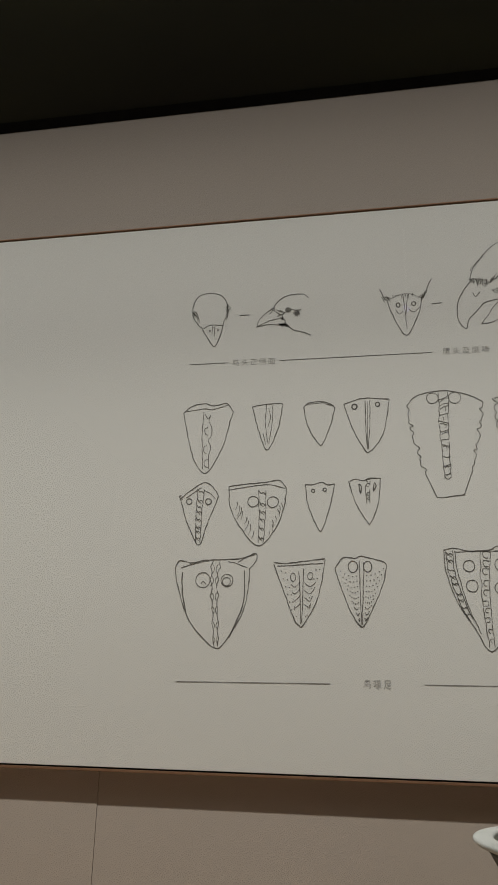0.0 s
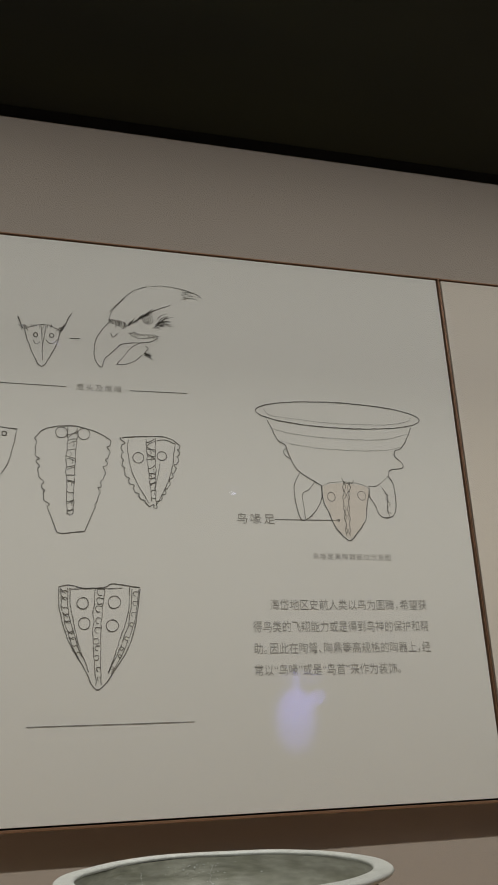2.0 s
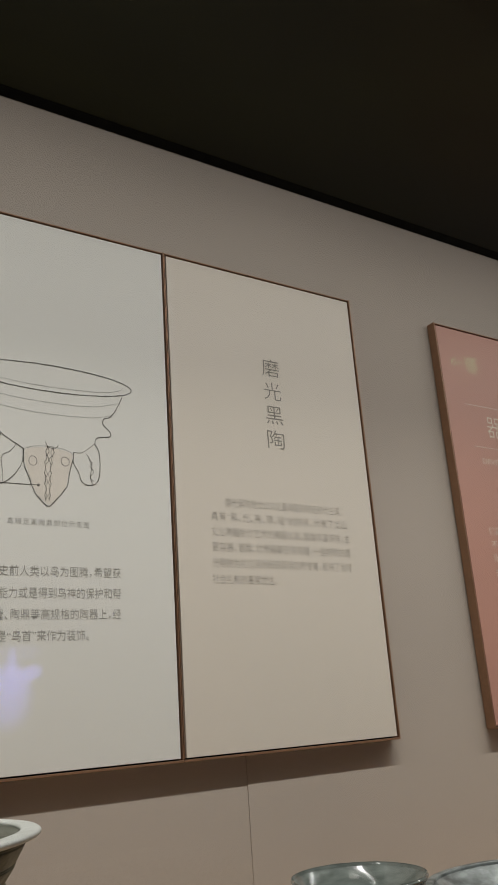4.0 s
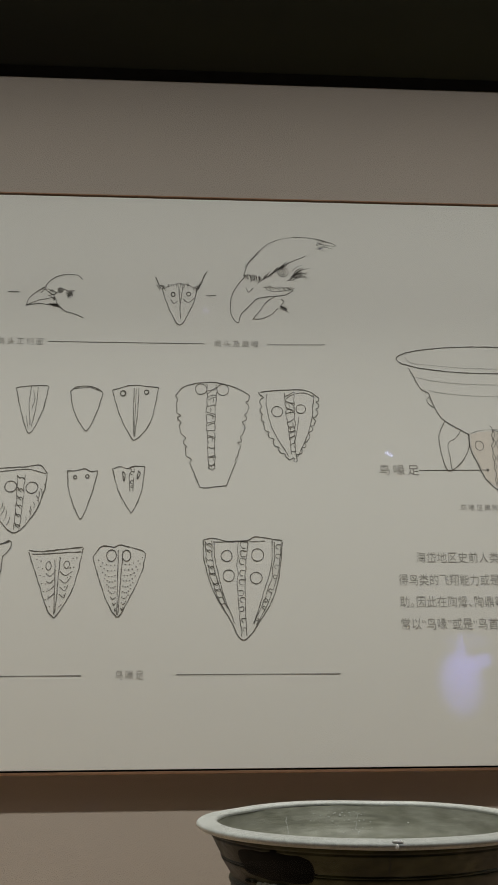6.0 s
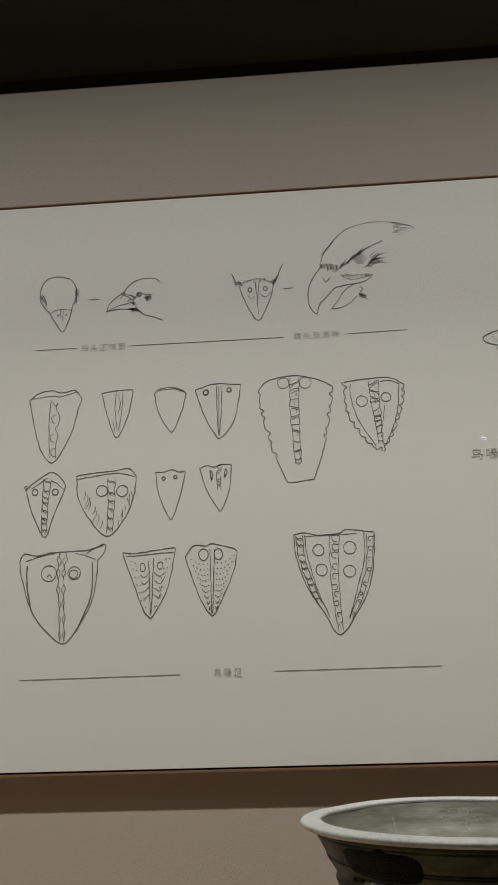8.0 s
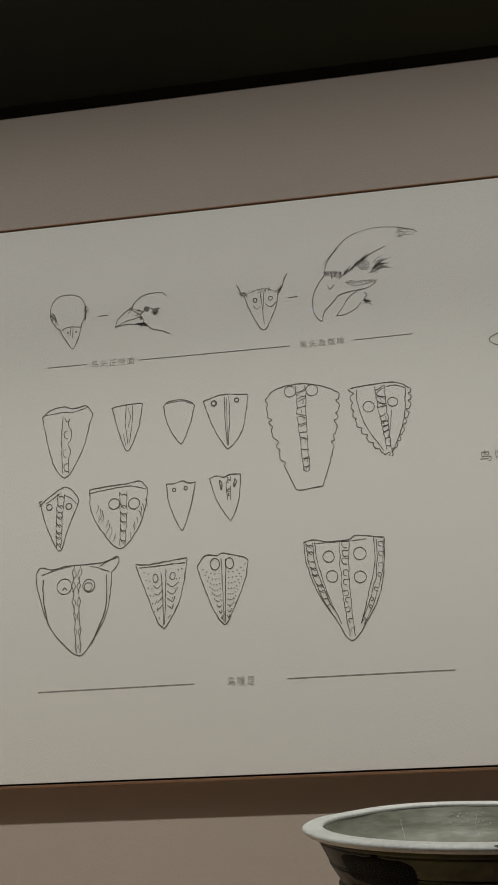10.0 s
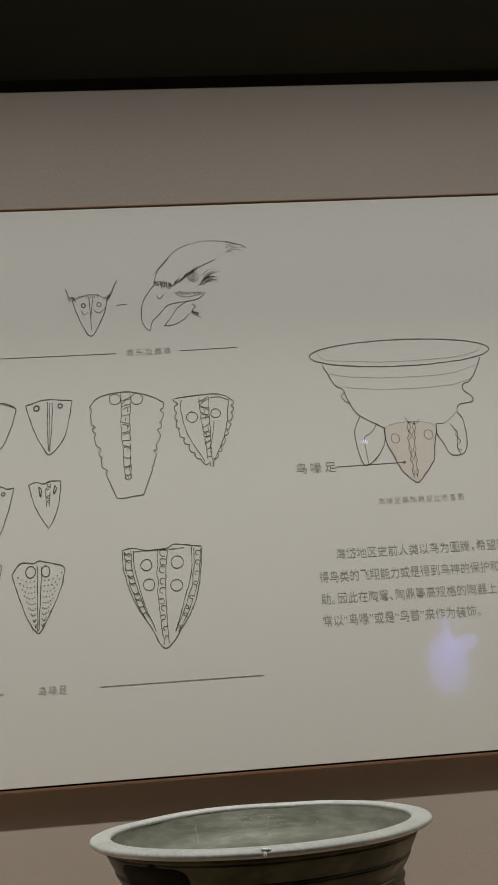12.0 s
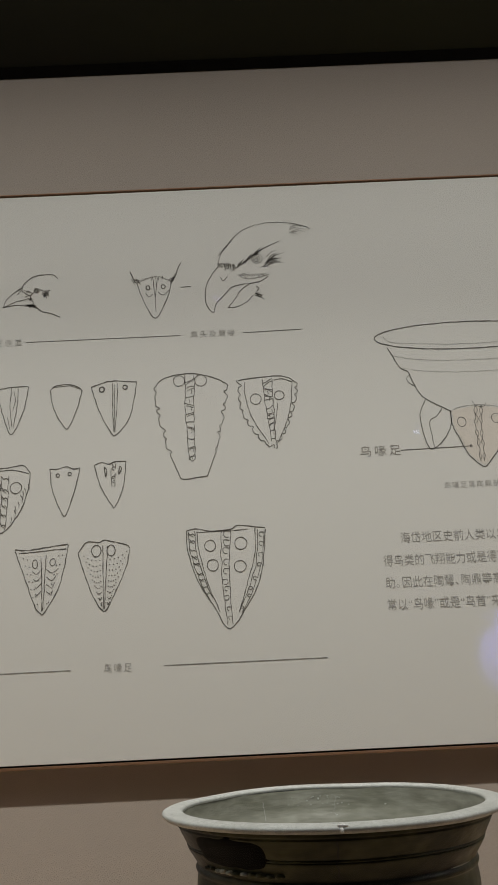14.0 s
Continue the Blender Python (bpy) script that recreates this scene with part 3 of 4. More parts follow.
s.hatch([(-39, 23), (-29, -2), (-35, 28), (-27, -6)], 4)
s.hatch([(35, 40), (44, 20), (34, 15), (38, -4)], 5)
s.stroke([(-0, -24), (1, -29), (4, -24)], 2)
s.ring(19, -26, 1.7, 1.7, 2)
s.done("bird_head_sketch", face_birds, INK, "ink drawing of a bird head seen from the front")

s = Sketch(-1.159, 2.263)
s.stroke([(-21, 3), (-21, 18), (-6, 34), (12, 41), (40, 41), (51, 31)])
s.stroke([(-22, 13), (-40, 2), (-53, -12), (-60, -30)])
s.stroke([(-60, -30), (-37, -19), (-9, -12)], 1.8)
s.stroke([(-60, -30), (-31, -26), (6, -32), (20, -42), (36, -47), (57, -56)])
s.ring(8, 6, 5.0, 5.0, 3)
s.ring(8, 6, 2.0, 2.0, 3)
s.stroke([(-19, 3), (-6, -5), (2, 2)], 2.4)
s.stroke([(14, 8), (25, 3), (36, 5)], 2.4)
s.hatch([(20, 2), (30, -12), (30, 2), (35, -10)], 3)
s.hatch([(-16, -25), (-4, -33), (-0, -21), (6, -36)], 5)
s.stroke([(-32, -1), (-28, 3)], 2.4)
s.stroke([(-16, -8), (-6, -5), (-3, -18)], 2.4)
s.hatch([(-33, 10), (-23, 13), (-28, 4), (-19, 7)], 3)
s.hatch([(-14, -28), (8, -31), (-10, -24), (14, -36)], 6)
s.hatch([(-10, -10), (-4, -20), (-4, -8), (0, -22)], 4)
s.hatch([(-18, 8), (-10, -2), (-8, 6), (0, -3)], 4)
s.hatch([(16, -4), (36, 6), (22, -12), (32, -6)], 5)
s.done("bird_head_sketch", face_birds, INK, "ink drawing of a small bird head in profile")

s = Sketch(-0.908, 2.254)
s.stroke([(-36, 25), (-28, -4), (-14, -38), (-3, -57), (6, -58), (21, -29), (31, -4), (36, 22)])
s.stroke([(-36, 22), (-11, 33), (7, 35), (24, 29), (38, 22)], 1.3, jitter=1.0)
s.stroke([(-50, 49), (-45, 37), (-39, 23)], 3)
s.stroke([(57, 66), (49, 50), (46, 38), (38, 22)], 2.6)
s.stroke([(-2, 29), (1, -7), (3, -46)], 1.8)
s.stroke([(7, 32), (2, -14)], 1.8)
s.ring(-13, 10, 3.9, 5.0, 3)
s.ring(19, 11, 4.4, 4.4, 2.8)
s.stroke([(-18, -2), (-11, -11), (-3, -5)], 1.8)
s.stroke([(8, 0), (18, -8), (31, 2)], 1.8)
s.hatch([(-48, 30), (-34, 14), (-38, 34), (-26, 20)], 4)
s.hatch([(46, 40), (34, 16), (36, 34), (26, 20)], 4)
s.hatch([(-24, 36), (-22, 26), (20, 36), (18, 26)], 6)
s.done("hawk_beak_sketch", face_birds, INK, "ink drawing of a hawk beak seen from the front")

s = Sketch(-0.701, 2.297)
s.stroke([(-73, 8), (-70, 28), (-61, 47), (-41, 72), (-22, 91), (6, 104)], 1.5)
s.stroke([(13, 105), (39, 109), (74, 107), (96, 102)], 1.3)
s.stroke([(-74, 8), (-87, -10), (-98, -31), (-102, -55), (-100, -77), (-92, -91), (-85, -95), (-80, -76), (-72, -67), (-56, -50), (-48, -41), (-32, -36), (-9, -33), (14, -29), (30, -19)])
s.stroke([(-56, -87), (-41, -68), (-27, -47), (-5, -32)], 2)
s.stroke([(-56, -87), (-36, -85), (-18, -76), (-3, -61)], 2)
s.stroke([(-33, -12), (-14, -22), (10, -20), (33, -14)], 1.4)
s.hatch([(-33, -8), (-22, -20), (22, -10), (30, -20)], 11, 1.6)
s.stroke([(-39, 2), (-16, 18), (3, 34), (27, 49), (57, 63)], 2)
s.hatch([(-35, 1), (-26, 17), (12, 35), (28, 56)], 15)
s.ring(9, 24, 11.1, 11.1)
s.ring(8, 24, 6.7, 6.7, 1.8)
s.stroke([(4, 22), (9, 28), (11, 21), (6, 17)], 2)
s.hatch([(-76, 20), (-70, 5), (-36, 15), (-43, -7)], 14)
s.hatch([(30, 26), (52, 42), (26, 8), (64, 14)], 7)
s.hatch([(27, 16), (68, 34), (17, 3), (37, 4)], 5)
s.hatch([(72, 102), (116, 100), (79, 79), (114, 79)], 6, 1.2)
s.stroke([(96, 102), (116, 95), (125, 89)], 1.6)
s.stroke([(-69, -16), (-64, -25), (-55, -15)], 2.4)
s.stroke([(4, -40), (10, -46), (3, -55), (15, -64)], 2)
s.hatch([(-0, -55), (15, -59), (1, -63), (23, -69)], 5)
s.hatch([(-70, 34), (-65, 45), (-47, 64), (-41, 72)], 7)
s.done("eagle_head_sketch", face_birds, INK, "ink drawing of an eagle head in profile with an open beak")

s = Sketch(-1.245, 2.263)
s.stroke([(-12, -0), (11, -0)])
s.done("dash", face_birds, INK, "short ink dash")

s = Sketch(-0.842, 2.262)
s.stroke([(-11, 0), (10, 1)])
s.done("dash", face_birds, INK, "short ink dash")

s = Sketch(-1.321, 2.154)
s.stroke([(-43, 0), (43, -0)], 1.6)
s.done("rule_line", face_birds, INK, "thin printed rule")

s = Sketch(-1.011, 2.153)
s.stroke([(-158, 0), (155, 0)], 1.6)
s.done("rule_line", face_birds, INK, "thin printed rule")

s = Sketch(-0.669, 2.154)
s.stroke([(-59, -1), (59, 1)], 1.6)
s.done("rule_line", face_birds, INK, "thin printed rule")

s = Sketch(-1.212, 1.506)
s.stroke([(-147, -1), (145, 0)], 1.6)
s.done("rule_line", face_birds, INK, "thin printed rule")

s = Sketch(-0.751, 1.507)
s.stroke([(-148, -0), (146, -0)], 1.6)
s.done("rule_line", face_birds, INK, "thin printed rule")

s = Sketch(-0.293, 2.007)
s.ring(17, 119, 187.7, 29.7, 2.6)
s.stroke([(-153, 124), (-144, 112), (-115, 107), (-11, 100), (120, 103), (175, 114), (184, 123)], 0.9)
s.stroke([(-147, 99), (-138, 80), (-125, 54), (-110, 44), (-105, 29), (-94, 2), (-82, -14), (-50, -34), (-35, -43)], 2.4)
s.stroke([(182, 100), (173, 79), (154, 50), (139, 44), (137, 30), (152, 16), (151, 4), (123, -1), (117, -15)], 2.4)
s.stroke([(117, -15), (100, -30), (85, -39), (70, -39)], 1.4)
s.stroke([(-138, 80), (-96, 71), (-15, 65), (103, 67), (174, 84)], 0.8)
s.stroke([(-125, 54), (-75, 44), (17, 39), (111, 43), (157, 54)], 0.8)
s.stroke([(-107, 38), (-114, 30), (-110, 20), (-99, 13)], 2.2)
s.stroke([(-82, -16), (-95, -43), (-95, -73), (-87, -112), (-75, -117), (-51, -96), (-37, -68), (-36, -43)], 2.4)
s.stroke([(-50, -34), (-63, -51), (-78, -62), (-77, -91), (-75, -115)], 1.6)
s.stroke([(70, -39), (70, -63), (81, -82), (87, -100), (103, -108), (120, -101), (128, -78), (127, -36), (117, -15)], 2.4)
s.stroke([(99, -41), (110, -61), (107, -89), (112, -105)], 1.6)
s.stroke([(104, -53), (112, -58), (106, -65), (115, -78), (106, -89), (115, -98)], 1.4)
s.stroke([(-35, -43), (-35, -70), (-24, -100), (-11, -132), (9, -154), (17, -158), (26, -152), (55, -116), (61, -87), (70, -51)], 2.6)
s.stroke([(-35, -43), (-16, -35), (19, -32), (53, -36), (70, -45)], 0.9)
s.ring(-16, -66, 8.3, 10.0, 1.6)
s.ring(52, -61, 8.9, 10.0, 1.6)
s.ridge([(20, -33), (16, -84), (15, -148)], 20.0, 11.1, 5, "bead")
s.stroke([(9, -23), (17, -34), (32, -35), (37, -27)], 1.6)
s.done("tripod_sketch", face_birds, INK, "ink drawing of a three-footed pottery vessel with beak feet")

s = Sketch(-0.278, 1.917)
s.fill([(-47, 47), (-47, 20), (-36, -10), (-23, -42), (-5, -60), (2, -64), (12, -59), (38, -26), (44, 3), (53, 42), (38, 51), (4, 55), (-31, 52)])
s.done("tint", face_birds, INK_TAN, "pale tan tint over the front foot")

s = Sketch(-0.356, 1.887)
s.stroke([(-78, 2), (59, 4)], 1.7)
s.ring(59, 4, 1.8, 1.8, 3)
s.done("leader_line", face_birds, INK, "thin ink leader line with a dot")

letters("caption", "鸟头正侧面", -1.269, -1.178, 2.153, 0.015, face_birds, INK_TEXT, "small grey caption", spacing=1.3)
letters("caption", "鹰头及鹰喙", -0.836, -0.745, 2.154, 0.015, face_birds, INK_TEXT, "small grey caption", spacing=1.3)
letters("caption", "鸟喙足", -1.007, -0.957, 1.507, 0.016, face_birds, INK_TEXT, "small grey caption", spacing=1.3)
letters("caption", "鸟喙足", -0.513, -0.434, 1.890, 0.021, face_birds, INK_TITLE, "dark caption beside the leader line", spacing=1.3)
letters("caption", "鸟喙足黑陶鼎部位示意图", -0.358, -0.190, 1.815, 0.013, face_birds, INK_TEXT, "small dark caption", spacing=1.3)
letters("paragraph_line", "海岱地区史前人类以鸟为图腾，希望获", -0.452, -0.122, 1.718, 0.021, face_birds, INK_TEXT)
letters("paragraph_line", "得鸟类的飞翔能力或是得到鸟神的保护和帮", -0.488, -0.123, 1.676, 0.021, face_birds, INK_TEXT)
letters("paragraph_line", "助。因此在陶鬶、陶鼎等高规格的陶器上，经", -0.488, -0.123, 1.635, 0.021, face_birds, INK_TEXT)
letters("paragraph_line", "常以“鸟喙”或是“鸟首”来作为装饰。", -0.488, -0.192, 1.595, 0.021, face_birds, INK_TEXT)
letters("title_character", "磨", 0.271, 0.323, 2.247, 0.047, face_black, INK_TITLE, "thin dark title character")
letters("title_character", "光", 0.272, 0.323, 2.184, 0.047, face_black, INK_TITLE, "thin dark title character")
letters("title_character", "黑", 0.273, 0.323, 2.120, 0.047, face_black, INK_TITLE, "thin dark title character")
letters("title_character", "陶", 0.272, 0.322, 2.057, 0.047, face_black, INK_TITLE, "thin dark title character")
letters("paragraph_line", "磨光黑陶是龙山文化最典型的特征和代名词，", 0.140, 0.478, 1.888, 0.021, face_black, INK_PALE)
letters("paragraph_line", "具有“黑、光、亮、薄、轻”的特点，代表了龙山", 0.100, 0.491, 1.854, 0.021, face_black, INK_PALE)
letters("paragraph_line", "文化陶器制作艺术的高超水准。器类丰富多样，主", 0.099, 0.496, 1.819, 0.021, face_black, INK_PALE)
letters("paragraph_line", "要容器、酒器、炊煮器等日常用器，一些特殊的磨", 0.099, 0.494, 1.784, 0.021, face_black, INK_PALE)
letters("paragraph_line", "光黑陶为礼仪活动和丧葬活动所专有，反映了当时", 0.098, 0.493, 1.748, 0.021, face_black, INK_PALE)
letters("paragraph_line", "社会礼制的高度发达。", 0.096, 0.266, 1.712, 0.021, face_black, INK_PALE)

# lettering on the salmon board
for word, cx in (("器", 1.107), ("以", 1.180), ("藏", 1.252), ("礼", 1.324)):
    letters("title_character", word, cx - 0.032, cx + 0.032, 2.188, 0.066, face_red, INK_CREAM, "cream title character")
letters("subtitle", "DEVELOPED SOCIAL", 1.033, 1.300, 2.078, 0.016, face_red, INK_CREAM, "small cream capitals")
for words, x0, x1, z, bar in (("古人有“器以藏", 1.058, 1.209, 1.912, 1.62), ("们身份、地位、等级", 1.011, 1.209, 1.868, 1.66), ("不同场合使用的", 1.013, 1.199, 1.829, 1.66),
                              ("化时期大量礼器", 1.012, 1.199, 1.791, 1.66), ("会等级名分制度", 1.013, 1.199, 1.751, 1.40)):
    letters("paragraph_line", words, x0, x1, z, 0.022, face_red, INK_CREAM)
    s = Sketch((x1 + bar) / 2 + 0.008, z)
    half = (bar - x1) * 500 - 8
    s.stroke([(-half, 0), (half, 0)], 13)
    s.done("paragraph_bar", face_red, INK_CREAM, "unreadable row of cream words")
for x0, x1, z in ((0.996, 1.157, 2.252), (1.263, 1.430, 2.252), (1.008, 1.42, 2.121)):
    s = Sketch((x0 + x1) / 2, z)
    half = (x1 - x0) * 500
    s.stroke([(-half, 0), (half, 0)], 2.0)
    s.done("rule_line", face_red, INK_CREAM, "thin cream rule")
s = Sketch(1.210, 2.254)
for k in (-1, 0, 1):
    s.stroke([(k * 28 - 22, -3), (k * 28 - 10, 13), (k * 28 + 2, -1), (k * 28 - 8, -12), (k * 28 - 14, -2)], 2.4)
    s.stroke([(k * 28 - 6, 2), (k * 28 + 5, 12), (k * 28 + 16, -8)], 2.4)
s.done("ornament", face_red, INK_CREAM, "cream scroll ornament")


# ---- vessels ----
def fillet(points, steps=5):
    """A smooth profile through a few (radius, height) points."""
    out = []
    pts = [points[0], *points, points[-1]]
    for a, b, c, d in zip(pts, pts[1:], pts[2:], pts[3:]):
        for k in range(steps):
            t = k / steps
            out.append(tuple(0.5 * (2 * b[i] + (c[i] - a[i]) * t + (2 * a[i] - 5 * b[i] + 4 * c[i] - d[i]) * t * t + (3 * b[i] - a[i] - 3 * c[i] + d[i]) * t ** 3) for i in (0, 1)))
    return out + [points[-1]]


def on_wall(azimuth, radius, z):
    a = radians(azimuth)
    return Vector((radius * math.cos(a), radius * math.sin(a), z))


def pad(az0, az1, z0, z1, radius, proud, n=20, m=8):
    """A rounded pad that swells out of a turned wall between two azimuths and two heights."""
    bm = bmesh.new()
    grid = []
    for i in range(n + 1):
        row = []
        for j in range(m + 1):
            u, v = 2 * i / n - 1, 2 * j / m - 1
            swell = max(0.0, 1 - abs(u) ** 4) * max(0.0, 1 - abs(v) ** 3)
            squeeze = math.sqrt(max(0.0, 1 - 0.75 * u ** 6))
            z = (z0 + z1) / 2 + v * squeeze * (z1 - z0) / 2 * (1 + 0.12 * noise.noise(Vector((u * 3.1, v, 4))))
            row.append(bm.verts.new(on_wall(az0 + (az1 - az0) * i / n, radius(z) - 0.002 + proud * swell, z)))
        grid.append(row)
    for i in range(n):
        for j in range(m):
            bm.faces.new((grid[i][j], grid[i + 1][j], grid[i + 1][j + 1], grid[i][j + 1]))
    return bm


def basin():
    """A deep turned basin; its foot stands on the deck."""
    root = thing("basin", None, None, "grey-green pottery basin with a broad pale lip on a low riser", "vessel", "vessels in the case")
    root.matrix_world = pose(-0.652, -0.441, STAND_Z)
    h = 1.3205 - STAND_Z
    smooth(part("rim", lathe(fillet([(0.1815, h - 0.005), (0.1812, h - 0.002), (0.185, h + 0.0002), (0.198, h), (0.2045, h - 0.0015), (0.2055, h - 0.005), (0.201, h - 0.0085), (0.189, h - 0.0085)], 4), 160, 0.0022, 1), RIM, root, "pale grey worn lip"))
    smooth(part("inside", lathe(fillet([(0.1815, h - 0.005), (0.176, h - 0.03), (0.164, h - 0.055), (0.156, h - 0.11), (0.13, h - 0.19), (0.07, h - 0.225), (0.0, h - 0.23)], 6), 128, 0.0015, 4), INSIDE, root, "grey-green stained inner wall"))
    outer = fillet([(0.189, h - 0.0085), (0.1885, h - 0.013), (0.1868, h - 0.0145), (0.1868, h - 0.0165), (0.1865, h - 0.018), (0.1775, h - 0.034), (0.1757, h - 0.0355), (0.1765, h - 0.0375), (0.1745, h - 0.039), (0.175, h - 0.041), (0.1645, h - 0.057),
                    (0.1648, h - 0.06), (0.1662, h - 0.063), (0.1655, h - 0.066)], 4)
    lower = fillet([(0.1655, h - 0.066), (0.164, h - 0.070), (0.1655, h - 0.09), (0.163, h - 0.12), (0.150, h - 0.19), (0.12, 0.012), (0.115, 0.0), (0.0, 0.0)], 5)
    smooth(part("neck", lathe(outer, 128, 0.0012, 7), BODY, root, "olive-brown turned neck"))
    smooth(part("body", lathe(lower, 128, 0.0012, 7), LOWER, root, "blackened lower wall"))

    def radius(z):
        return np.interp(z, [p[1] for p in reversed(outer)], [p[0] for p in reversed(outer)])

    # Black pad drawn in place of the shadowed hollow under the lip.
    smooth(part("lug", pad(-154, -116, h - 0.050, h - 0.015, radius, 0.0045, 36, 12), HOLLOW_BLACK, root, "black pad for the shaded hollow under the lip"))
    for k in range(11):
        az = -151 + k * 3.6
        zz = h - 0.0525 + 0.002 * noise.noise(Vector((k * 1.3, 2, 0)))
        size = 0.75 + 0.7 * abs(noise.noise(Vector((k * 1.9, 0, 7))))
        bm = bmesh.new()
        bmesh.ops.create_icosphere(bm, subdivisions=2, radius=1.0)
        c = on_wall(az, radius(zz) + 0.0005, zz)
        for v in bm.verts:
            s = size * (1 + 0.45 * noise.noise(v.co * 1.7 + Vector((k * 3, 0, 0))))
            v.co = c + Vector((v.co.x * 0.0066 * s, v.co.y * 0.0066 * s, v.co.z * 0.0029 * s))
        smooth(part("knob", bm, KNOB if k in (2, 3, 4, 6) else BODY, root, "pinched clay knob"))
    # Two small near-white drops: wax on the lip, and its highlight drawn as shape.
    for az, rr, dz, sx, sz in ((-92, 0.2035, -0.0002, 0.0060, 0.0016), (-92.4, 0.2054, -0.0045, 0.0020, 0.0030)):
        bm = bmesh.new()
        bmesh.ops.create_icosphere(bm, subdivisions=2, radius=1.0)
        for v in bm.verts:
            s = 1 + 0.4 * noise.noise(v.co * 1.5 + Vector((dz * 900, 0, 0)))
            v.co = on_wall(az, rr, h + dz) + Vector((v.co.x * sx * s, v.co.y * 0.0022 * s, v.co.z * sz * s))
        smooth(part("wax_drop", bm, WAX, root, "white wax drop and painted glint on the lip"))
    # repaired breaks: pale filler in thin uneven seams
    for name, az, z0, z1, face_in in (("mended_seam", -94, h - 0.012, h - 0.06, False), ("mended_seam", 84, h - 0.014, h - 0.06, True), ("mended_seam", 118, h - 0.016, h - 0.04, True)):
        bm = bmesh.new()
        last = None
        for k in range(25):
            f = k / 24
            z = z0 + (z1 - z0) * f
            r = (0.1805 - 0.0145 * (h - 0.010 - z) / 0.045 - 0.0006) if face_in else radius(z) + 0.0006
            wob = 1.6 * noise.noise(Vector((f * 6, az, 0)))
            wide = (0.06 if face_in else 0.2) + 0.25 * abs(noise.noise(Vector((f * 9, az, 5))))
            pair = (bm.verts.new(on_wall(az + wob - wide, r, z)), bm.verts.new(on_wall(az + wob + wide, r, z)))
            if last:
                bm.faces.new((last[0], last[1], pair[1], pair[0]))
            last = pair
        part(name, bm, RIM if face_in else CRACK, root, "repaired crack")
    rnd = random.Random(5)
    for k in range(46):
        az, z = rnd.gauss(86, 7), h - 0.012 - abs(rnd.gauss(0, 0.012))
        bm = bmesh.new()
        c = on_wall(az, 0.1805 - 0.0145 * (h - 0.010 - z) / 0.045 - 0.0001, z)
        bmesh.ops.create_icosphere(bm, subdivisions=1, radius=0.0005 + 0.0008 * rnd.random() ** 2)
        for v in bm.verts:
            v.co = Vector((v.co.x * 1.6, v.co.y * 0.2, v.co.z * 0.8)) + c
        part("chip", bm, RIM, root, "pale chipped spot")
    return root


def plain_bowl(name, label, x, y, rim_z, r, lip, material, lip_material, depth):
    root = thing(name, None, None, label, "vessel", "vessels in the case")
    root.matrix_world = pose(x, y, STAND_Z)
    h = rim_z - STAND_Z
    foot = r * 0.42
    smooth(part("rim", lathe(fillet([(r - lip, h - 0.006), (r - lip + 0.002, h - 0.001), (r - lip * 0.5, h), (r - 0.002, h - 0.001), (r, h - 0.004), (r - 0.003, h - 0.007), (r - lip * 0.7, h - 0.009)], 4), 128, 0.0012, 3), lip_material, root))
    smooth(part("inside", lathe(fillet([(r - lip, h - 0.006), (r * 0.86, h - depth * 0.3), (r * 0.68, h - depth * 0.75), (r * 0.35, h - depth * 0.96), (0.0, h - depth)], 7), 128, 0.001, 5), material, root))
    smooth(part("body", lathe(fillet([(r - lip * 0.7, h - 0.009), (r * 0.88, h * 0.68), (r * 0.7, h * 0.32), (foot + 0.006, 0.016), (foot, 0.012), (foot, 0.0), (0.0, 0.0)], 6), 128, 0.001, 9), material, root))
    return root


def riser(x, y, half):
    root = thing("display_riser", box((-half, -half, 0), (half, half, STAND_Z - DECK_Z), 0.003), DECK, "plain brown block that lifts a vessel off the deck", "display riser", "risers on the deck")
    root.matrix_world = pose(x, y, DECK_Z)


riser(-0.652, -0.441, 0.14)
riser(0.141, -0.353, 0.085)
riser(0.457, -0.484, 0.13)
basin()
plain_bowl("glazed_bowl", "small glossy pale green glazed bowl on a low riser", 0.141, -0.353, 1.160, 0.115, 0.004, GLAZE, GLAZE, 0.075)
plain_bowl("metal_basin", "wide grey-blue worn metal basin on a low riser", 0.457, -0.484, 1.120, 0.2146, 0.016, BRONZE, BRONZE, 0.06)


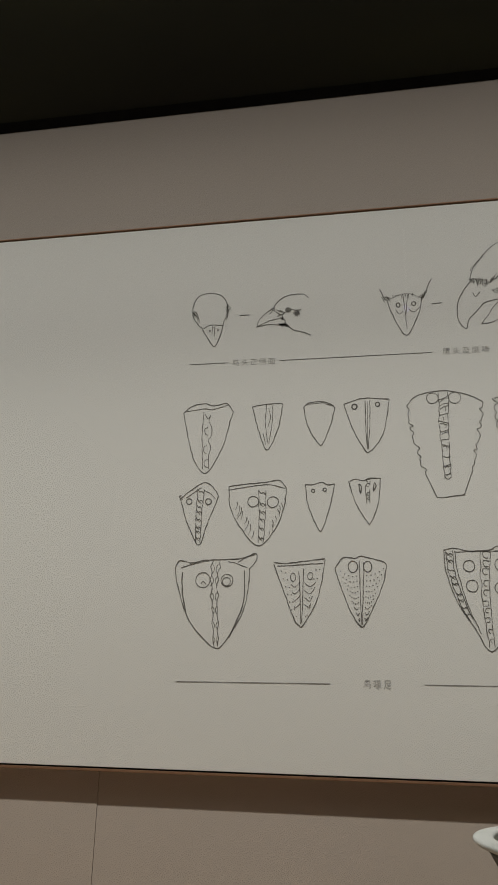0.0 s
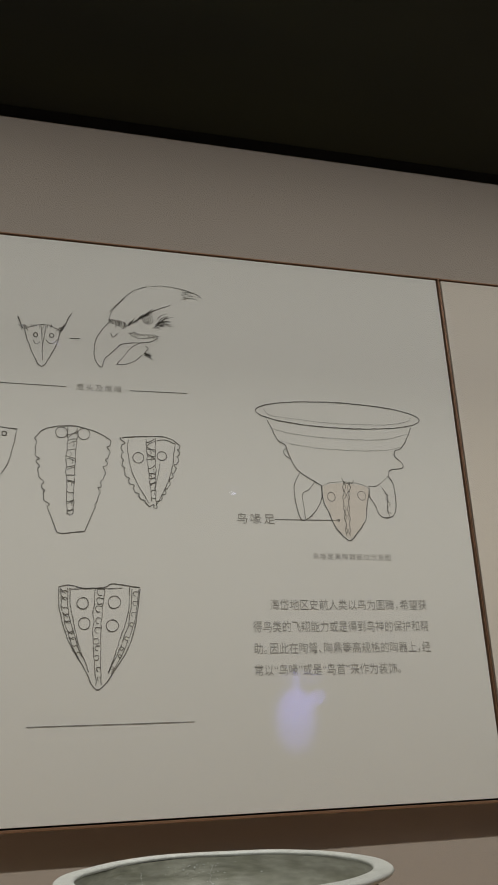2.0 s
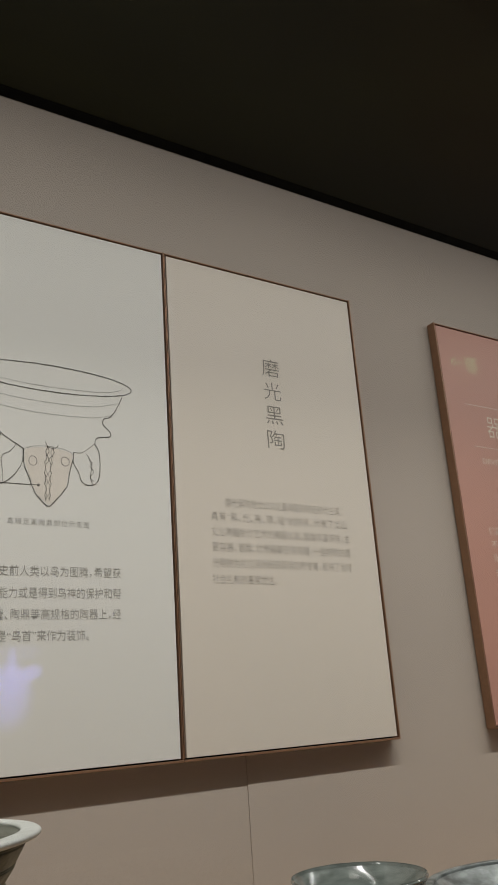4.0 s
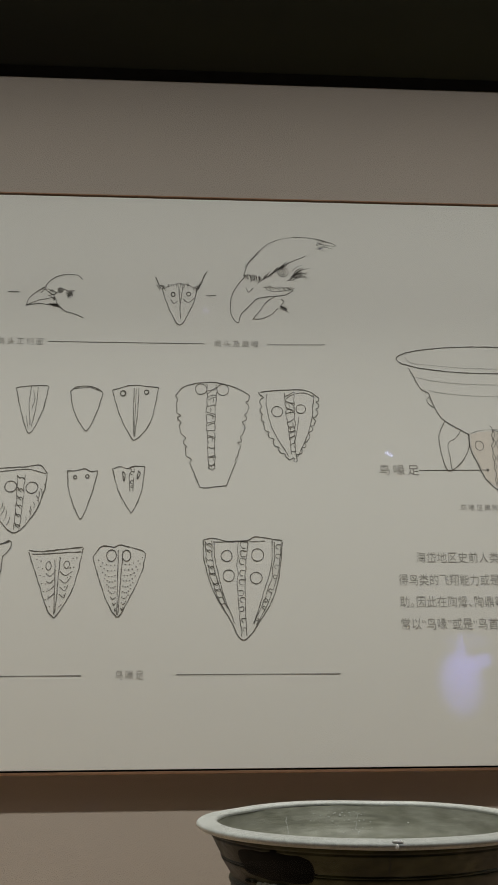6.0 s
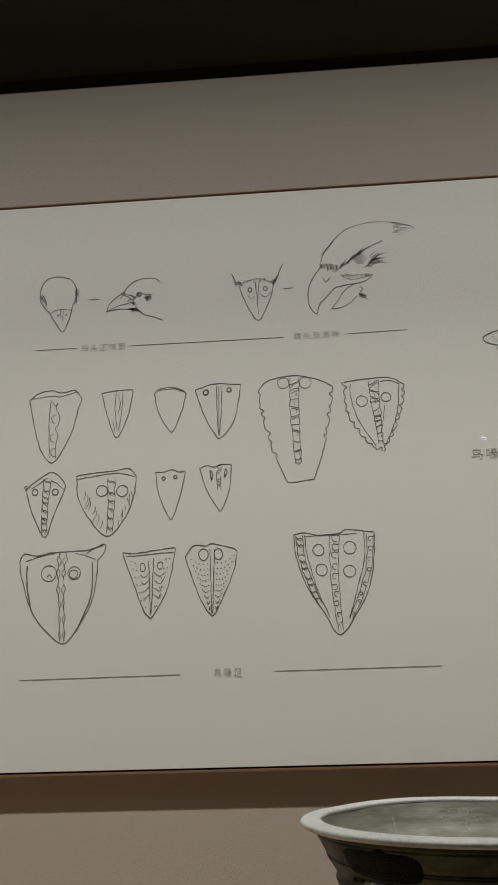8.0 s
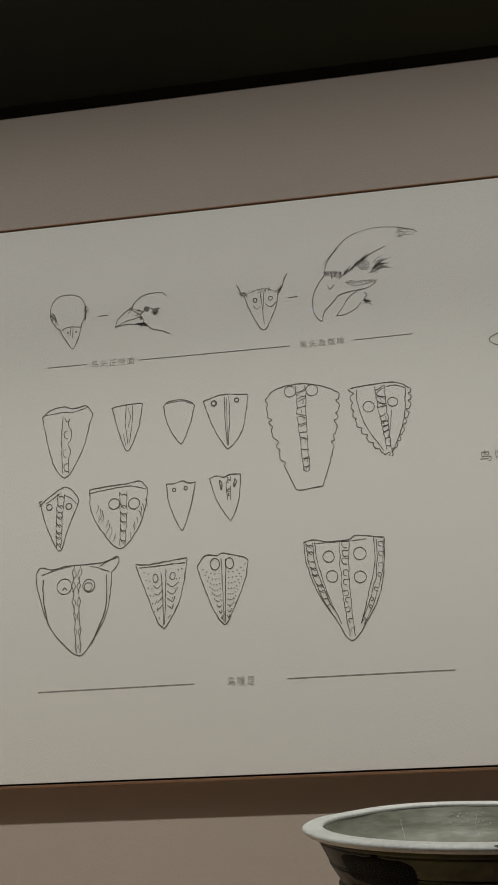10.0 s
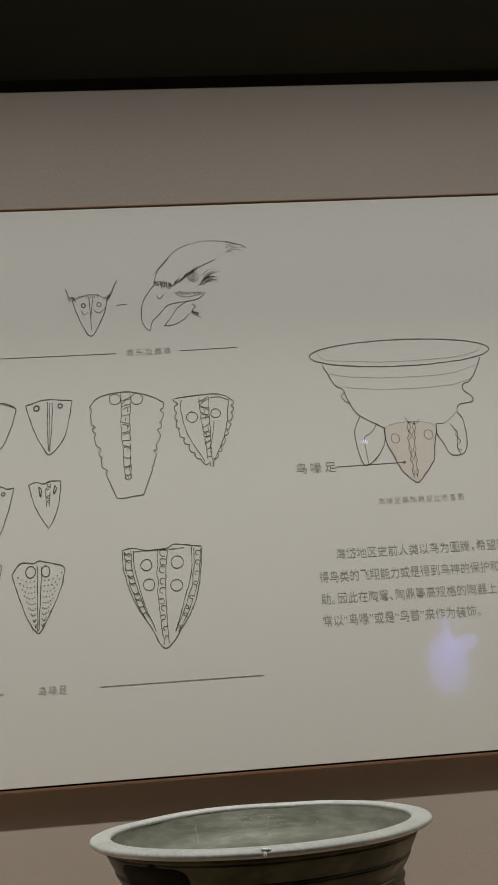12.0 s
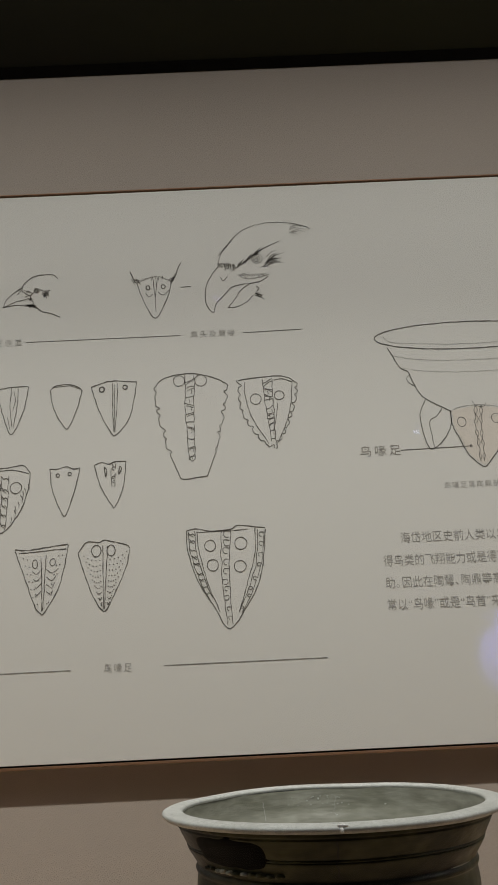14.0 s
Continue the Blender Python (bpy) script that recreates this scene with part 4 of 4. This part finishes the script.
# ---- gallery behind the glass ----
def screen_glow(name, colour, strength):
    """A dim blue picture: soft patches of light, each with its middle and its reach in x and z."""
    m = glow(name, colour, strength)
    n, l = m.node_tree.nodes, m.node_tree.links
    co = n.new("ShaderNodeTexCoord")
    total = None
    for cx, cz, rx, rz, weight in ((-0.03, -0.04, 0.29, 0.40, 0.42), (-0.02, 0.06, 0.22, 0.24, 0.26), (0.22, 0.17, 0.12, 0.10, 0.5), (0.11, 0.12, 0.14, 0.10, 0.2), (0.0, 0.27, 0.06, 0.20, 0.35), (0.06, 0.36, 0.30, 0.10, 0.12)):
        mp, g, k = n.new("ShaderNodeMapping"), n.new("ShaderNodeTexGradient"), n.new("ShaderNodeMath")
        g.gradient_type, k.operation = "SPHERICAL", "MULTIPLY_ADD"
        mp.inputs["Scale"].default_value = (1 / rx, 1.0, 1 / rz)
        mp.inputs["Location"].default_value = (-cx / rx, 0.0, -cz / rz)
        l.new(co.outputs["Object"], mp.inputs[0])
        l.new(mp.outputs[0], g.inputs[0])
        edge = n.new("ShaderNodeMapRange")
        edge.interpolation_type = "SMOOTHSTEP"
        edge.inputs[2].default_value = 0.5
        l.new(g.outputs["Fac"], edge.inputs[0])
        l.new(edge.outputs[0], k.inputs[0])
        k.inputs[1].default_value = strength * weight
        if total:
            l.new(total, k.inputs[2])
        else:
            k.inputs[2].default_value = 0.0
        total = k.outputs[0]
    l.new(total, n["Principled BSDF"].inputs["Emission Strength"])
    return m


SCREEN = screen_glow("soft_blue_picture", (0.25, 0.28, 1.0), 9.0)
CASING = mat("black_casing", (0.015, 0.015, 0.016), 0.4, grain=0.2)
GREEN = glow("green_sign_glow", (0.35, 1.0, 0.40), 1.9)
LAMP_DIM = glow("faint_violet_lamp_glow", (0.5, 0.42, 1.0), 2.0)
LAMP_FACE = glow("cool_lamp_glow", (0.42, 0.5, 1.0), 13.0)


def kiosk():
    root = thing("display_kiosk", None, None, "black gallery kiosk with a softly glowing blue screen", "display screen")
    root.matrix_world = pose(1.75, -8.77, 0)
    part("stand", box((-0.12, -0.12, 0.03), (0.12, -0.06, 1.36), 0.01), CASING, root)
    part("base", box((-0.3, -0.3, 0.0), (0.3, 0.15, 0.03), 0.006), CASING, root)
    part("casing", box((-0.42, -0.06, 1.30), (0.42, -0.006, 2.28), 0.008), CASING, root)
    panel = part("screen", box((-0.40, -0.005, -0.46), (0.40, 0.0, 0.46)), SCREEN, root, "blue glowing screen")
    panel.location = (0, 0, 1.76)


def ceiling_lamp(x, y, z, wide=1.5, tall=0.62, face=LAMP_FACE):
    root = thing("track_lamp", None, None, "black ceiling track lamp with a cool bright lens", "spotlight", "gallery track lamps")
    root.matrix_world = pose(x, y, z)
    aim = (look((x, y, z), (-0.6, 0.0, 1.6)) @ pose(0, 0, 0, 180, 0, 0)).to_3x3().to_4x4()
    head = part("head", lathe([(0.0, -0.16), (0.04, -0.16), (0.05, -0.13), (0.05, 0.0), (0.044, 0.0), (0.042, -0.02)], 24), CASING, root)
    head.matrix_local = aim
    lens = part("lens", lathe([(0.0, -0.02), (0.032, -0.02)], 24), face, root, "lit lens")
    lens.matrix_local = aim @ pose(0, 0, 0, 0, 0, 24) @ Matrix.Diagonal((wide, tall, 1, 1))
    part("stem", box((-0.008, -0.008, 0.02), (0.008, 0.008, 4.4 - z)), CASING, root)


def exit_sign():
    root = thing("exit_sign", None, None, "green lit exit sign hanging from the gallery ceiling", "exit sign")
    root.matrix_world = pose(2.45, -3.1, 3.12)
    part("casing", box((-0.12, -0.03, -0.055), (0.12, -0.004, 0.055), 0.004), CASING, root)
    part("panel", box((0.012, -0.003, -0.04), (0.028, 0.001, 0.045)), GREEN, root, "green lit panel")
    part("panel", box((0.034, -0.003, 0.005), (0.088, 0.001, 0.045)), GREEN, root, "green lit panel")
    part("panel", box((0.034, -0.003, -0.04), (0.060, 0.001, -0.008)), GREEN, root, "green lit panel")
    part("panel", box((0.070, -0.003, -0.045), (0.088, 0.001, 0.002)), GREEN, root, "green lit panel")
    part("arrow", box((-0.09, -0.003, -0.008), (-0.03, 0.001, 0.008)), GREEN, root, "green arrow bar")
    bm = bmesh.new()
    bm.faces.new([bm.verts.new(c) for c in ((-0.115, 0.001, 0.0), (-0.075, 0.001, -0.03), (-0.075, 0.001, 0.03))])
    part("arrow_head", bm, GREEN, root, "green arrow point")
    for px in (-0.1, 0.1):
        part("rod", box((px - 0.004, -0.02, 0.05), (px + 0.004, -0.012, 1.29)), CASING, root)


kiosk()
ceiling_lamp(1.167, -8.89, 4.14)
ceiling_lamp(5.58, -5.4, 4.1, 0.6, 0.35)
ceiling_lamp(-0.855, -5.0, 3.845, 0.8, 0.6, LAMP_DIM)
exit_sign()
